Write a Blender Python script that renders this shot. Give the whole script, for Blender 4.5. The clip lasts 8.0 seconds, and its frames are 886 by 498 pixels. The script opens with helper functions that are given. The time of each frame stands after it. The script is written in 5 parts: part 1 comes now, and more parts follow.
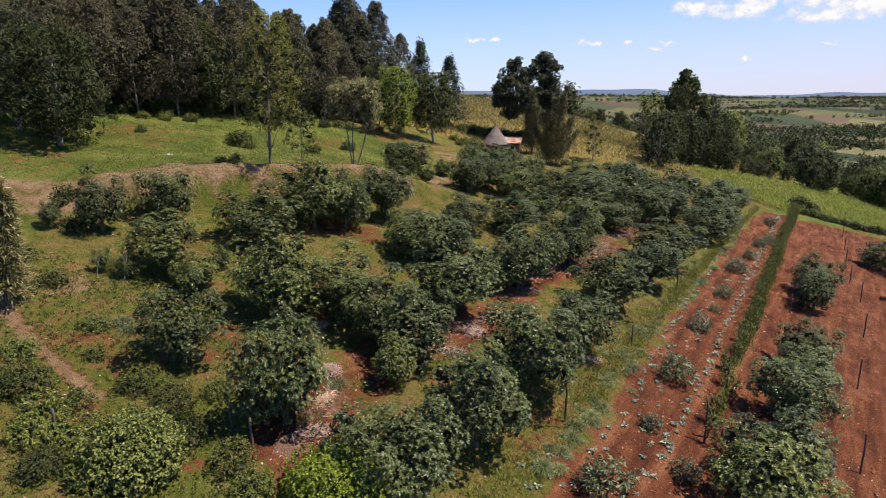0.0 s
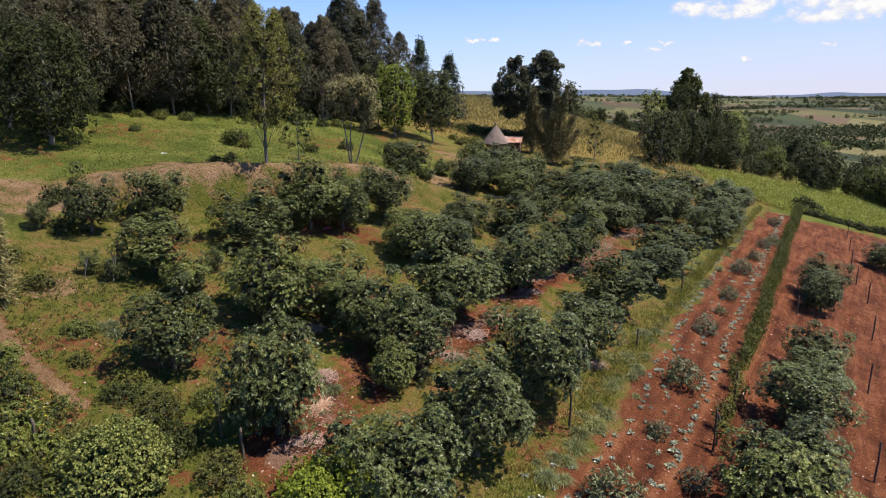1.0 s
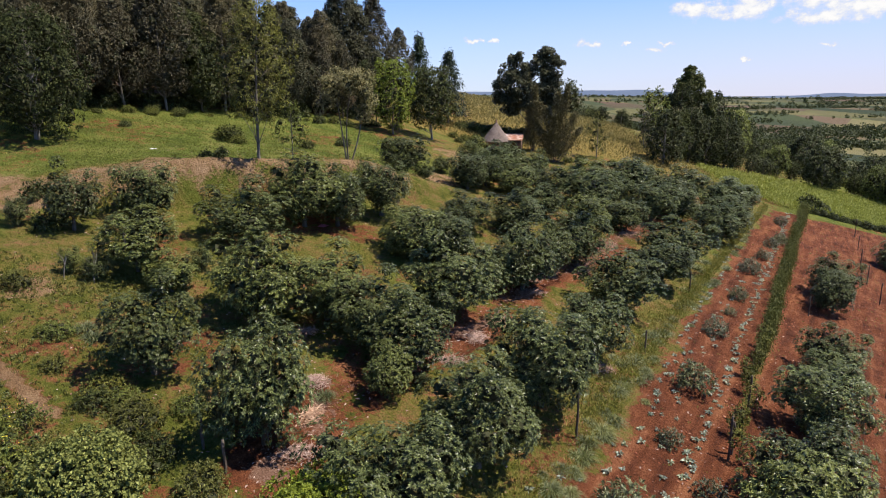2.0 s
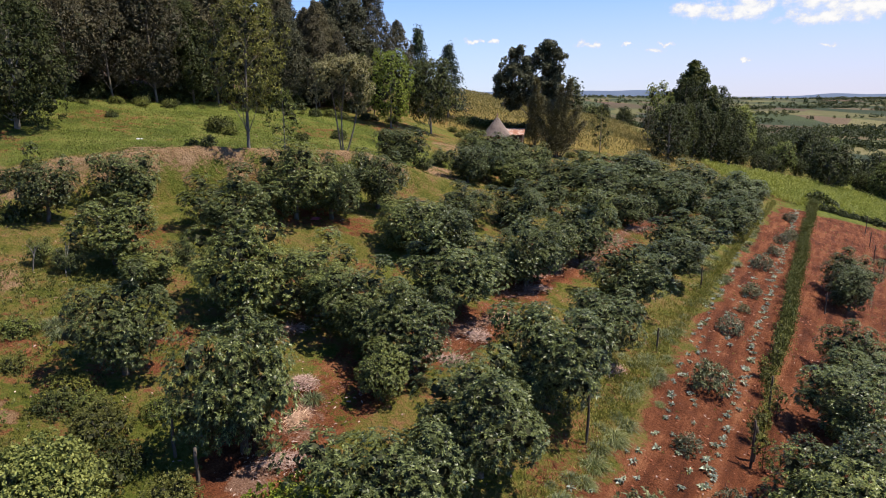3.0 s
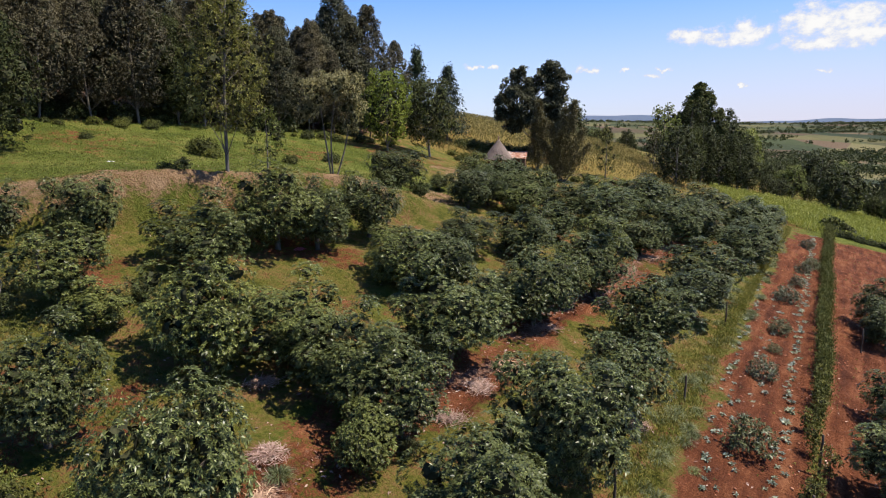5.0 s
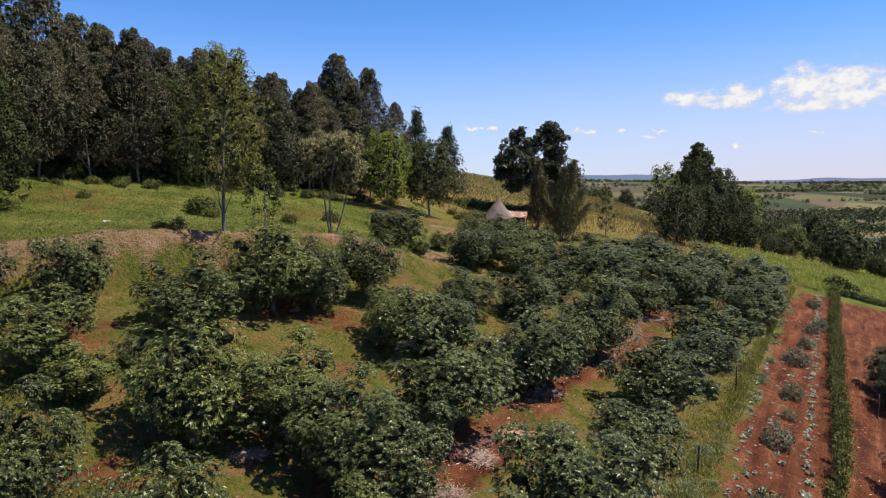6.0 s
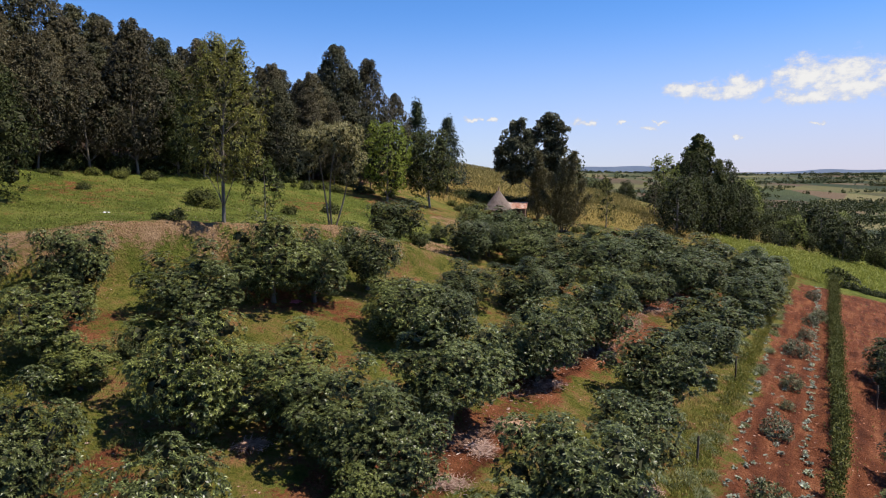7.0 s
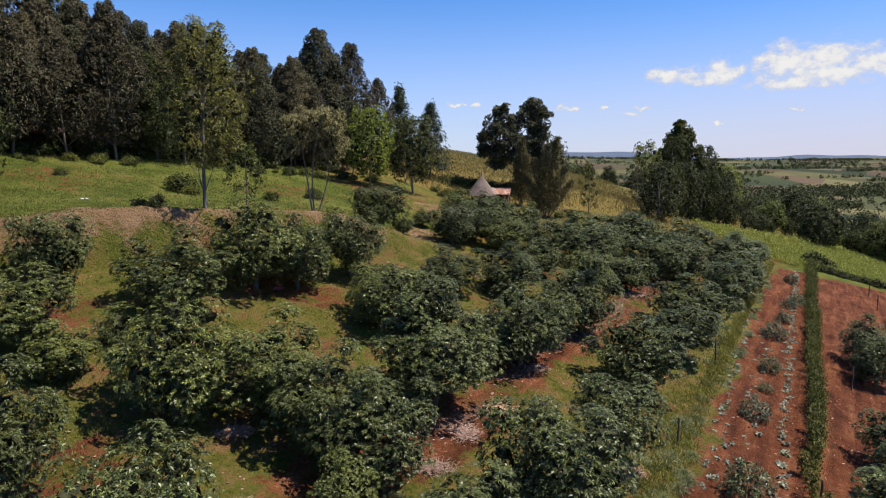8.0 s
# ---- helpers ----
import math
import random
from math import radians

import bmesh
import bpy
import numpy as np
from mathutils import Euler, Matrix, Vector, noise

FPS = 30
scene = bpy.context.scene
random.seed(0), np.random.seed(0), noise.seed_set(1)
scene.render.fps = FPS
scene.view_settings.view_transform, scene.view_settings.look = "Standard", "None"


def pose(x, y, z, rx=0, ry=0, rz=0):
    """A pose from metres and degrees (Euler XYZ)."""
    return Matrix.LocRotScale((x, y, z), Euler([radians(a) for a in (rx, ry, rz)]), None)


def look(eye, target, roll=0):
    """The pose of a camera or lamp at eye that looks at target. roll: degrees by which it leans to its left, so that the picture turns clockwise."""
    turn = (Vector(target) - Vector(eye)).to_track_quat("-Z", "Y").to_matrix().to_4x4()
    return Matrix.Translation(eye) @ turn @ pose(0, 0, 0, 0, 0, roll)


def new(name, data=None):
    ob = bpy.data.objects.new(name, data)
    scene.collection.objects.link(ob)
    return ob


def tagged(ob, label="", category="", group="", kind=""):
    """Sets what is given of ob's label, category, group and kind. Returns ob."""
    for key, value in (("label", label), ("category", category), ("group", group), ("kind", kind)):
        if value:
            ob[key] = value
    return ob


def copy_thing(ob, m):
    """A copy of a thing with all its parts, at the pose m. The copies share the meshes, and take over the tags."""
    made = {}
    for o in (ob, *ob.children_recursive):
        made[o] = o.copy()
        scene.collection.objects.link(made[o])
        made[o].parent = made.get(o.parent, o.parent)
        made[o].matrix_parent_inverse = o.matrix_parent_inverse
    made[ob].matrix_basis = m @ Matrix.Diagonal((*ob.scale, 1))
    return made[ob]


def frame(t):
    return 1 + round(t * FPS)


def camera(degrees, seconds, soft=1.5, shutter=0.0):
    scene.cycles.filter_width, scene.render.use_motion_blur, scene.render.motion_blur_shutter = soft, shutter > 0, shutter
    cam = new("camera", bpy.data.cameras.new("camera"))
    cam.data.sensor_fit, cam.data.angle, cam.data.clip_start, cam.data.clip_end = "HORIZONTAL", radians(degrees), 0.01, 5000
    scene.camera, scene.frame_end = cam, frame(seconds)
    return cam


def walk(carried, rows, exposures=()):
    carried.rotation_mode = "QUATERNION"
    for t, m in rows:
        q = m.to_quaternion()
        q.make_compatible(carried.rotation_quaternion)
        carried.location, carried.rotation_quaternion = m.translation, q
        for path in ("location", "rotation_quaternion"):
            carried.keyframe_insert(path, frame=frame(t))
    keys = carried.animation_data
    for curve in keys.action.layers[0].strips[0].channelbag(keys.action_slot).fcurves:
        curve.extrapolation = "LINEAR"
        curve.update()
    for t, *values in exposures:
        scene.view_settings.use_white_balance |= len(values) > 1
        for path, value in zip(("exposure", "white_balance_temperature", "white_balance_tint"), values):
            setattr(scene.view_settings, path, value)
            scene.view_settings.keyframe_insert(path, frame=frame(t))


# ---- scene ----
# Camera
cam = camera(68.7, 8.0, soft=1.0)
PATH = [
    (0.0, pose(0.00, 0.00, 15.00, 76.47, 0.0, 0.00)),
    (0.5, pose(0.00, 0.44, 14.89, 76.48, 0.0, -0.01)),
    (1.0, pose(-0.01, 1.07, 14.80, 76.49, 0.0, -0.04)),
    (1.5, pose(0.00, 1.83, 14.62, 76.52, 0.0, -0.07)),
    (3.0, pose(0.08, 4.81, 13.32, 76.59, 0.0, -0.07)),
    (3.5, pose(0.11, 5.86, 12.99, 76.61, 0.0, -0.07)),
    (4.0, pose(0.15, 6.92, 12.91, 76.62, 0.0, -0.06)),
    (4.2, pose(0.17, 7.32, 12.92, 76.63, 0.0, -0.05)),
    (5.3, pose(0.24, 9.45, 12.94, 80.37, 0.0, -0.06)),
    (5.5, pose(0.24, 9.67, 12.95, 81.66, 0.0, -0.06)),
    (6.0, pose(0.25, 9.90, 12.94, 83.82, 0.0, -0.05)),
    (6.5, pose(0.25, 9.91, 12.94, 84.18, 0.0, -0.04)),
    (7.0, pose(0.24, 9.90, 12.92, 83.08, 0.0, -0.05)),
    (7.5, pose(0.24, 9.89, 12.92, 81.92, 0.0, -0.12)),
    (8.0, pose(0.22, 9.91, 12.91, 81.83, 0.0, -1.54)),
]
walk(cam, PATH, [(0.0, 0.71), (3.5, 0.71), (5.3, 0.66), (6.5, 0.55), (8.0, 0.51)])

# Light: high sun over the right shoulder, blue sky with cumulus
SUN_AZ, SUN_EL = radians(91), radians(62)      # azimuth from +y towards +x
sun_dir = Vector((math.sin(SUN_AZ) * math.cos(SUN_EL), math.cos(SUN_AZ) * math.cos(SUN_EL), math.sin(SUN_EL)))
sun = new("sun", bpy.data.lights.new("sun", "SUN"))
sun.data.energy, sun.data.angle, sun.data.color = 5.0, radians(0.55), (1.0, 0.93, 0.80)
sun.matrix_world = look(tuple(sun_dir * 100), (0, 0, 0))


class Nodes:
    """Small helper for node trees."""

    def __init__(self, tree):
        self.tree = tree
        tree.nodes.clear()

    def link(self, a, b):
        self.tree.links.new(a, b)

    def put(self, value, socket):
        if isinstance(value, (int, float, tuple)):
            socket.default_value = value
        else:
            self.link(value, socket)

    def math(self, op, a, b=0.0, c=0.0):
        node = self.tree.nodes.new("ShaderNodeMath")
        node.operation = op
        for n, v in enumerate((a, b, c)):
            self.put(v, node.inputs[n])
        return node.outputs[0]

    def mix(self, f, a, b, how="MIX"):
        node = self.tree.nodes.new("ShaderNodeMix")
        node.data_type, node.blend_type = "RGBA", how
        self.put(f, node.inputs[0])
        self.put(a if not isinstance(a, tuple) else (*a, 1.0)[:4], node.inputs[6])
        self.put(b if not isinstance(b, tuple) else (*b, 1.0)[:4], node.inputs[7])
        return node.outputs[2]

    def ramp(self, f, stops):
        node = self.tree.nodes.new("ShaderNodeValToRGB")
        while len(node.color_ramp.elements) < len(stops):
            node.color_ramp.elements.new(0.5)
        for e, (p, c) in zip(node.color_ramp.elements, stops):
            e.position = p
            e.color = (*c, 1.0) if isinstance(c, tuple) else (c, c, c, 1.0)
        self.put(f, node.inputs[0])
        return node.outputs[0]

    def noise(self, scale, detail=4.0, rough=0.55, vector=None, stretch=None):
        node = self.tree.nodes.new("ShaderNodeTexNoise")
        node.inputs["Scale"].default_value = scale
        node.inputs["Detail"].default_value = detail
        node.inputs["Roughness"].default_value = rough
        if vector is None:
            vector = self.place()
        if stretch:
            by = self.tree.nodes.new("ShaderNodeVectorMath")
            by.operation = "MULTIPLY"
            self.link(vector, by.inputs[0])
            by.inputs[1].default_value = stretch
            vector = by.outputs[0]
        self.link(vector, node.inputs["Vector"])
        return node.outputs["Fac"]

    def place(self):
        node = self.tree.nodes.new("ShaderNodeNewGeometry")
        return node.outputs["Position"]

    def step(self, v, a, b):
        node = self.tree.nodes.new("ShaderNodeMapRange")
        node.interpolation_type = "SMOOTHSTEP"
        self.put(v, node.inputs[0])
        node.inputs[1].default_value, node.inputs[2].default_value = a, b
        return node.outputs[0]

    def attr(self, name):
        node = self.tree.nodes.new("ShaderNodeAttribute")
        node.attribute_name = name
        return node.outputs["Fac"]


def make_world():
    world = bpy.data.worlds.new("sky")
    scene.world = world
    world.use_nodes = True
    n = Nodes(world.node_tree)
    sky = n.tree.nodes.new("ShaderNodeTexSky")
    sky.sky_type, sky.sun_disc = "NISHITA", False
    sky.sun_elevation, sky.sun_rotation = SUN_EL, SUN_AZ
    sky.altitude, sky.air_density, sky.dust_density, sky.ozone_density = 2000, 1.0, 0.2, 4.0
    coord = n.tree.nodes.new("ShaderNodeTexCoord").outputs["Generated"]
    sep = n.tree.nodes.new("ShaderNodeSeparateXYZ")
    n.link(coord, sep.inputs[0])
    az = n.math("ARCTAN2", sep.outputs[0], sep.outputs[1])
    el = n.math("ARCSINE", sep.outputs[2])
    wisp = n.noise(60.0, 4.0, 0.6, coord)
    curl = n.noise(45.0, 4.0, 0.6, coord, (1.3, 1.1, 0.9))
    flat = n.tree.nodes.new("ShaderNodeCombineXYZ")
    n.link(az, flat.inputs[0])
    n.link(el, flat.inputs[1])
    puff = n.noise(42.0, 6.0, 0.60, flat.outputs[0], (1.0, 1.5, 1.0))
    # banks of cumulus, each an ellipse in azimuth and elevation
    total = None
    for a0, e0, wa, we in CLOUDS:
        da = n.math("DIVIDE", n.math("SUBTRACT", n.math("ADD", az, n.math("MULTIPLY", n.math("SUBTRACT", wisp, 0.5), 0.05)), a0), wa * 1.1)
        de = n.math("DIVIDE", n.math("SUBTRACT", n.math("ADD", el, n.math("MULTIPLY", n.math("SUBTRACT", curl, 0.5), 0.022)), e0), we * 1.1)
        g = n.math("EXPONENT", n.math("MULTIPLY", n.math("ADD", n.math("MULTIPLY", da, da), n.math("MULTIPLY", de, de)), -1.0))
        total = g if total is None else n.math("MAXIMUM", total, g)
    thick = n.math("ADD", n.math("MULTIPLY", n.math("SUBTRACT", puff, 0.5), 1.7), total)
    cover = n.math("MULTIPLY", n.step(thick, 0.35, 0.95), n.step(total, 0.08, 0.45))
    veil = n.math("MULTIPLY", n.step(el, 0.25, -0.03), n.math("ADD", n.math("MULTIPLY", n.step(az, -0.3, 0.8), 0.32), 0.62))
    tint = n.mix(1.0, sky.outputs[0], (1.10, 1.72, 2.36), "MULTIPLY")
    hazed = n.mix(veil, tint, (8.9, 8.05, 9.9))
    lit = n.mix(n.step(thick, 0.55, 1.1), (8.6, 8.8, 9.8), (11.5, 11.4, 11.3))
    col = n.mix(cover, hazed, lit)
    back = n.tree.nodes.new("ShaderNodeBackground")
    back.inputs["Strength"].default_value = 0.053
    n.link(col, back.inputs["Color"])
    out = n.tree.nodes.new("ShaderNodeOutputWorld")
    n.link(back.outputs[0], out.inputs[0])


CLOUDS = [
    (0.360, 0.111, 0.044, 0.014), (0.422, 0.112, 0.036, 0.019), (0.500, 0.126, 0.044, 0.026), (0.548, 0.122, 0.050, 0.028), (0.615, 0.116, 0.055, 0.026), (0.510, 0.097, 0.060, 0.010), (0.545, 0.106, 0.080, 0.018),
    (0.213, 0.070, 0.020, 0.005), (0.270, 0.068, 0.008, 0.003), (0.302, 0.061, 0.018, 0.004), (0.076, 0.076, 0.007, 0.003), (0.045, 0.077, 0.012, 0.004),
    (0.318, 0.068, 0.010, 0.003), (0.427, 0.045, 0.008, 0.003), (0.515, 0.064, 0.012, 0.003), (0.68, 0.10, 0.07, 0.022), (1.6, 0.14, 0.25, 0.04), (-2.2, 0.16, 0.30, 0.05),
]
make_world()


# ---- materials ----
def material(name):
    mat = bpy.data.materials.new(name)
    mat.use_nodes = True
    return mat, Nodes(mat.node_tree)


def finish(n, color, rough=0.8, bump=None, strength=0.4, distance=0.05, spec=0.3, translucent=None, metal=0.0):
    bsdf = n.tree.nodes.new("ShaderNodeBsdfPrincipled")
    n.put(color if not isinstance(color, tuple) else (*color, 1.0)[:4], bsdf.inputs["Base Color"])
    n.put(rough, bsdf.inputs["Roughness"])
    bsdf.inputs["Specular IOR Level"].default_value = spec
    bsdf.inputs["Metallic"].default_value = metal
    if bump is not None:
        b = n.tree.nodes.new("ShaderNodeBump")
        b.inputs["Strength"].default_value, b.inputs["Distance"].default_value = strength, distance
        n.link(bump, b.inputs["Height"])
        n.link(b.outputs[0], bsdf.inputs["Normal"])
    shader = bsdf.outputs[0]
    if translucent:
        t = n.tree.nodes.new("ShaderNodeBsdfTranslucent")
        n.put(color, t.inputs["Color"])
        m = n.tree.nodes.new("ShaderNodeMixShader")
        m.inputs[0].default_value = translucent
        n.link(shader, m.inputs[1])
        n.link(t.outputs[0], m.inputs[2])
        shader = m.outputs[0]
    out = n.tree.nodes.new("ShaderNodeOutputMaterial")
    n.link(shader, out.inputs[0])


def leaf_material(name, dark, mid, light, rough=0.42, spec=0.45, translucent=0.18, patch=0.35):
    """Leaves: each leaf its own tone, with larger drifts of tone over the crown and from tree to tree."""
    mat, n = material(name)
    geo = n.tree.nodes.new("ShaderNodeNewGeometry")
    info = n.tree.nodes.new("ShaderNodeObjectInfo")
    one = n.ramp(geo.outputs["Random Per Island"], [(0.0, dark), (0.5, mid), (0.93, light), (1.0, tuple(min(1, c * 1.5) for c in light))])
    drift = n.noise(patch, 3.0)
    col = n.mix(n.step(drift, 0.35, 0.7), one, n.mix(0.5, one, light), "MIX")
    tone = n.math("ADD", n.math("MULTIPLY", info.outputs["Random"], 0.38), 0.60)
    grey = n.tree.nodes.new("ShaderNodeCombineColor")
    for s in grey.inputs[:3]:
        n.link(tone, s)
    col = n.mix(1.0, col, grey.outputs[0], "MULTIPLY")
    col = n.mix(n.step(info.outputs["Random"], 0.55, 1.0), col, n.mix(1.0, col, (1.10, 1.06, 0.86), "MULTIPLY"))
    finish(n, col, rough, spec=spec, translucent=translucent)
    return mat


def bark_material(name, a, b, scale=6.0):
    mat, n = material(name)
    grain = n.noise(scale, 5.0, 0.6, stretch=(1, 1, 0.18))
    blot = n.noise(1.4, 3.0)
    col = n.mix(n.step(grain, 0.3, 0.7), a, b)
    col = n.mix(n.math("MULTIPLY", n.step(blot, 0.5, 0.7), 0.4), col, tuple(c * 0.5 for c in a))
    finish(n, col, 0.85, grain, 0.7, 0.04, 0.2)
    return mat


LEAF_AVOCADO = leaf_material("avocado_leaf", (0.015, 0.020, 0.007), (0.047, 0.060, 0.016), (0.205, 0.228, 0.078), 0.34, 0.22, 0.14)
LEAF_GUM = leaf_material("gum_leaf", (0.022, 0.024, 0.010), (0.058, 0.060, 0.025), (0.165, 0.155, 0.082), 0.50, 0.20, 0.14)
LEAF_GUM_BROWN = leaf_material("gum_leaf_russet", (0.031, 0.028, 0.013), (0.078, 0.068, 0.032), (0.185, 0.155, 0.088), 0.50, 0.20, 0.14)
LEAF_LIGHT = leaf_material("silky_oak_leaf", (0.044, 0.050, 0.011), (0.115, 0.124, 0.025), (0.255, 0.245, 0.070), 0.55, 0.22, 0.30)
LEAF_OLIVE = leaf_material("olive_cream_leaf", (0.085, 0.083, 0.029), (0.190, 0.176, 0.070), (0.350, 0.310, 0.170), 0.6, 0.2, 0.25)
LEAF_STRIP = leaf_material("strip_leaf", (0.040, 0.050, 0.010), (0.092, 0.104, 0.020), (0.170, 0.175, 0.045), 0.6, 0.2, 0.2)
LEAF_VALLEY = leaf_material("valley_leaf", (0.012, 0.018, 0.006), (0.034, 0.043, 0.013), (0.090, 0.102, 0.033), 0.7, 0.10, 0.10)
LEAF_BRIGHT = leaf_material("fresh_leaf", (0.070, 0.098, 0.010), (0.165, 0.212, 0.022), (0.300, 0.345, 0.052), 0.55, 0.22, 0.3)
LEAF_DARK = leaf_material("dark_leaf", (0.015, 0.022, 0.006), (0.043, 0.055, 0.013), (0.120, 0.132, 0.036), 0.50, 0.22, 0.14)
LEAF_SHADE = leaf_material("shade_tree_leaf", (0.026, 0.030, 0.014), (0.070, 0.073, 0.034), (0.170, 0.165, 0.090), 0.5, 0.25, 0.14)
LEAF_CYPRESS = leaf_material("cypress_leaf", (0.014, 0.026, 0.014), (0.03, 0.05, 0.026), (0.056, 0.078, 0.038), 0.6, 0.25, 0.15)
LEAF_CASUARINA = leaf_material("casuarina_needle", (0.044, 0.043, 0.018), (0.105, 0.096, 0.042), (0.210, 0.180, 0.092), 0.6, 0.2, 0.15)
LEAF_BUSH = leaf_material("bush_leaf", (0.056, 0.078, 0.014), (0.138, 0.168, 0.032), (0.260, 0.280, 0.072), 0.5, 0.25, 0.28)
LEAF_PALE = leaf_material("pale_bush_leaf", (0.066, 0.080, 0.021), (0.148, 0.168, 0.052), (0.255, 0.272, 0.100), 0.65, 0.15, 0.2)
LEAF_YOUNG = leaf_material("young_avocado_leaf", (0.034, 0.042, 0.018), (0.082, 0.096, 0.046), (0.210, 0.230, 0.135), 0.4, 0.35, 0.12)
LEAF_BRASSICA = leaf_material("brassica_leaf", (0.058, 0.076, 0.044), (0.130, 0.155, 0.102), (0.340, 0.370, 0.290), 0.4, 0.45, 0.1)
LEAF_CLUMP = leaf_material("grass_clump_blade", (0.080, 0.102, 0.030), (0.155, 0.178, 0.066), (0.300, 0.315, 0.165), 0.5, 0.35, 0.3)
LEAF_GRASS = leaf_material("grass_blade", (0.070, 0.084, 0.014), (0.150, 0.160, 0.028), (0.260, 0.225, 0.070), 0.6, 0.2, 0.25)
LEAF_LUSH = leaf_material("lush_grass_blade", (0.066, 0.096, 0.015), (0.138, 0.172, 0.028), (0.245, 0.255, 0.065), 0.6, 0.2, 0.3)
LEAF_MAIZE = leaf_material("maize_leaf", (0.145, 0.172, 0.020), (0.250, 0.280, 0.040), (0.430, 0.435, 0.095), 0.5, 0.3, 0.35)
LEAF_DRY = leaf_material("dry_maize_leaf", (0.140, 0.120, 0.034), (0.250, 0.210, 0.066), (0.380, 0.320, 0.125), 0.7, 0.15, 0.3)
# near-black matt colour for blades inside the crowns: shade of the leaf gaps
INNER = bark_material("crown_gap_shade", (0.028, 0.030, 0.012), (0.050, 0.050, 0.022), 5.0)
STRAW = leaf_material("straw", (0.17, 0.085, 0.062), (0.34, 0.195, 0.150), (0.56, 0.40, 0.34), 0.8, 0.15, 0.0)
BARK_AVOCADO = bark_material("avocado_bark", (0.075, 0.060, 0.045), (0.150, 0.125, 0.100))
BARK_GUM = bark_material("gum_bark", (0.100, 0.080, 0.060), (0.230, 0.195, 0.160), 3.0)
BARK_OAK = bark_material("silky_oak_bark", (0.130, 0.110, 0.090), (0.260, 0.235, 0.205), 5.0)
POST_WOOD = bark_material("post_wood", (0.060, 0.045, 0.035), (0.140, 0.110, 0.085), 9.0)


def ground_material():
    """Grass, red laterite soil, dry litter and far fields, by masks on the sheet broken up by grain."""
    mat, n = material("ground")
    big = n.noise(0.12, 4.0)
    mid = n.noise(0.8, 5.0, 0.62)
    fine = n.noise(5.0, 5.0, 0.65)
    tiny = n.noise(15.0, 4.0, 0.75)
    grass = n.ramp(n.math("ADD", n.math("MULTIPLY", mid, 0.6), n.math("MULTIPLY", fine, 0.4)),
                   [(0.36, (0.050, 0.062, 0.010)), (0.45, (0.115, 0.122, 0.020)), (0.53, (0.175, 0.140, 0.040)), (0.62, (0.250, 0.140, 0.070))])
    lush = n.ramp(n.math("ADD", n.math("MULTIPLY", n.noise(0.28, 4.0), 0.5), n.math("ADD", n.math("MULTIPLY", mid, 0.3), n.math("MULTIPLY", fine, 0.2))), [(0.38, (0.050, 0.075, 0.011)), (0.48, (0.105, 0.136, 0.021)), (0.58, (0.165, 0.178, 0.040)), (0.66, (0.215, 0.185, 0.068))])
    bare = n.ramp(n.math("ADD", n.math("MULTIPLY", mid, 0.5), n.math("MULTIPLY", tiny, 0.5)),
                  [(0.36, (0.135, 0.080, 0.042)), (0.50, (0.240, 0.150, 0.080)), (0.64, (0.350, 0.245, 0.145))])
    floor = n.ramp(fine, [(0.3, (0.050, 0.030, 0.018)), (0.5, (0.100, 0.058, 0.034)), (0.7, (0.180, 0.100, 0.060))])
    # furrows: grain drawn out along the planting rows
    way = math.atan2(72.4, 45.5)
    across, along_row = (math.sin(way) * 1.5, -math.cos(way) * 1.5, 0.0), (math.cos(way) * 0.16, math.sin(way) * 0.16, 0.0)
    rows = n.tree.nodes.new("ShaderNodeCombineXYZ")
    for s, axis in enumerate((across, along_row)):
        dot = n.tree.nodes.new("ShaderNodeVectorMath")
        dot.operation = "DOT_PRODUCT"
        n.link(n.place(), dot.inputs[0])
        dot.inputs[1].default_value = axis
        n.link(dot.outputs["Value"], rows.inputs[s])
    furrow = n.noise(1.0, 5.0, 0.6, rows.outputs[0])
    soil = n.ramp(n.math("ADD", n.math("MULTIPLY", furrow, 0.4), n.math("ADD", n.math("MULTIPLY", mid, 0.2), n.math("MULTIPLY", tiny, 0.4))),
                  [(0.39, (0.046, 0.015, 0.008)), (0.46, (0.108, 0.036, 0.016)), (0.53, (0.182, 0.064, 0.028)), (0.61, (0.310, 0.140, 0.068))])
    litter = n.ramp(tiny, [(0.3, (0.110, 0.055, 0.036)), (0.5, (0.200, 0.115, 0.080)), (0.7, (0.340, 0.240, 0.180))])
    dry = n.ramp(fine, [(0.3, (0.130, 0.100, 0.022)), (0.5, (0.220, 0.170, 0.045)), (0.7, (0.310, 0.240, 0.080))])
    edge = n.math("ADD", n.math("MULTIPLY", n.math("SUBTRACT", mid, 0.5), 1.3), n.math("ADD", n.math("MULTIPLY", n.math("SUBTRACT", fine, 0.5), 0.9), n.math("MULTIPLY", n.math("SUBTRACT", tiny, 0.5), 0.5)))

    def mask(name, lo=0.36, hi=0.64):
        return n.step(n.math("ADD", n.attr(name), edge), lo, hi)

    grass = n.mix(n.math("MULTIPLY", n.step(big, 0.52, 0.62), 0.6), grass, lush)
    col = n.mix(mask("lush"), grass, lush)
    col = n.mix(mask("dry"), col, dry)
    col = n.mix(mask("soil"), col, soil)
    col = n.mix(mask("bare"), col, bare)
    col = n.mix(mask("floor"), col, floor)
    col = n.mix(mask("litter"), col, litter)
    cell = n.tree.nodes.new("ShaderNodeTexVoronoi")
    cell.inputs["Scale"].default_value = 1.0
    warp = n.tree.nodes.new("ShaderNodeVectorMath")
    warp.operation = "MULTIPLY"
    n.link(n.place(), warp.inputs[0])
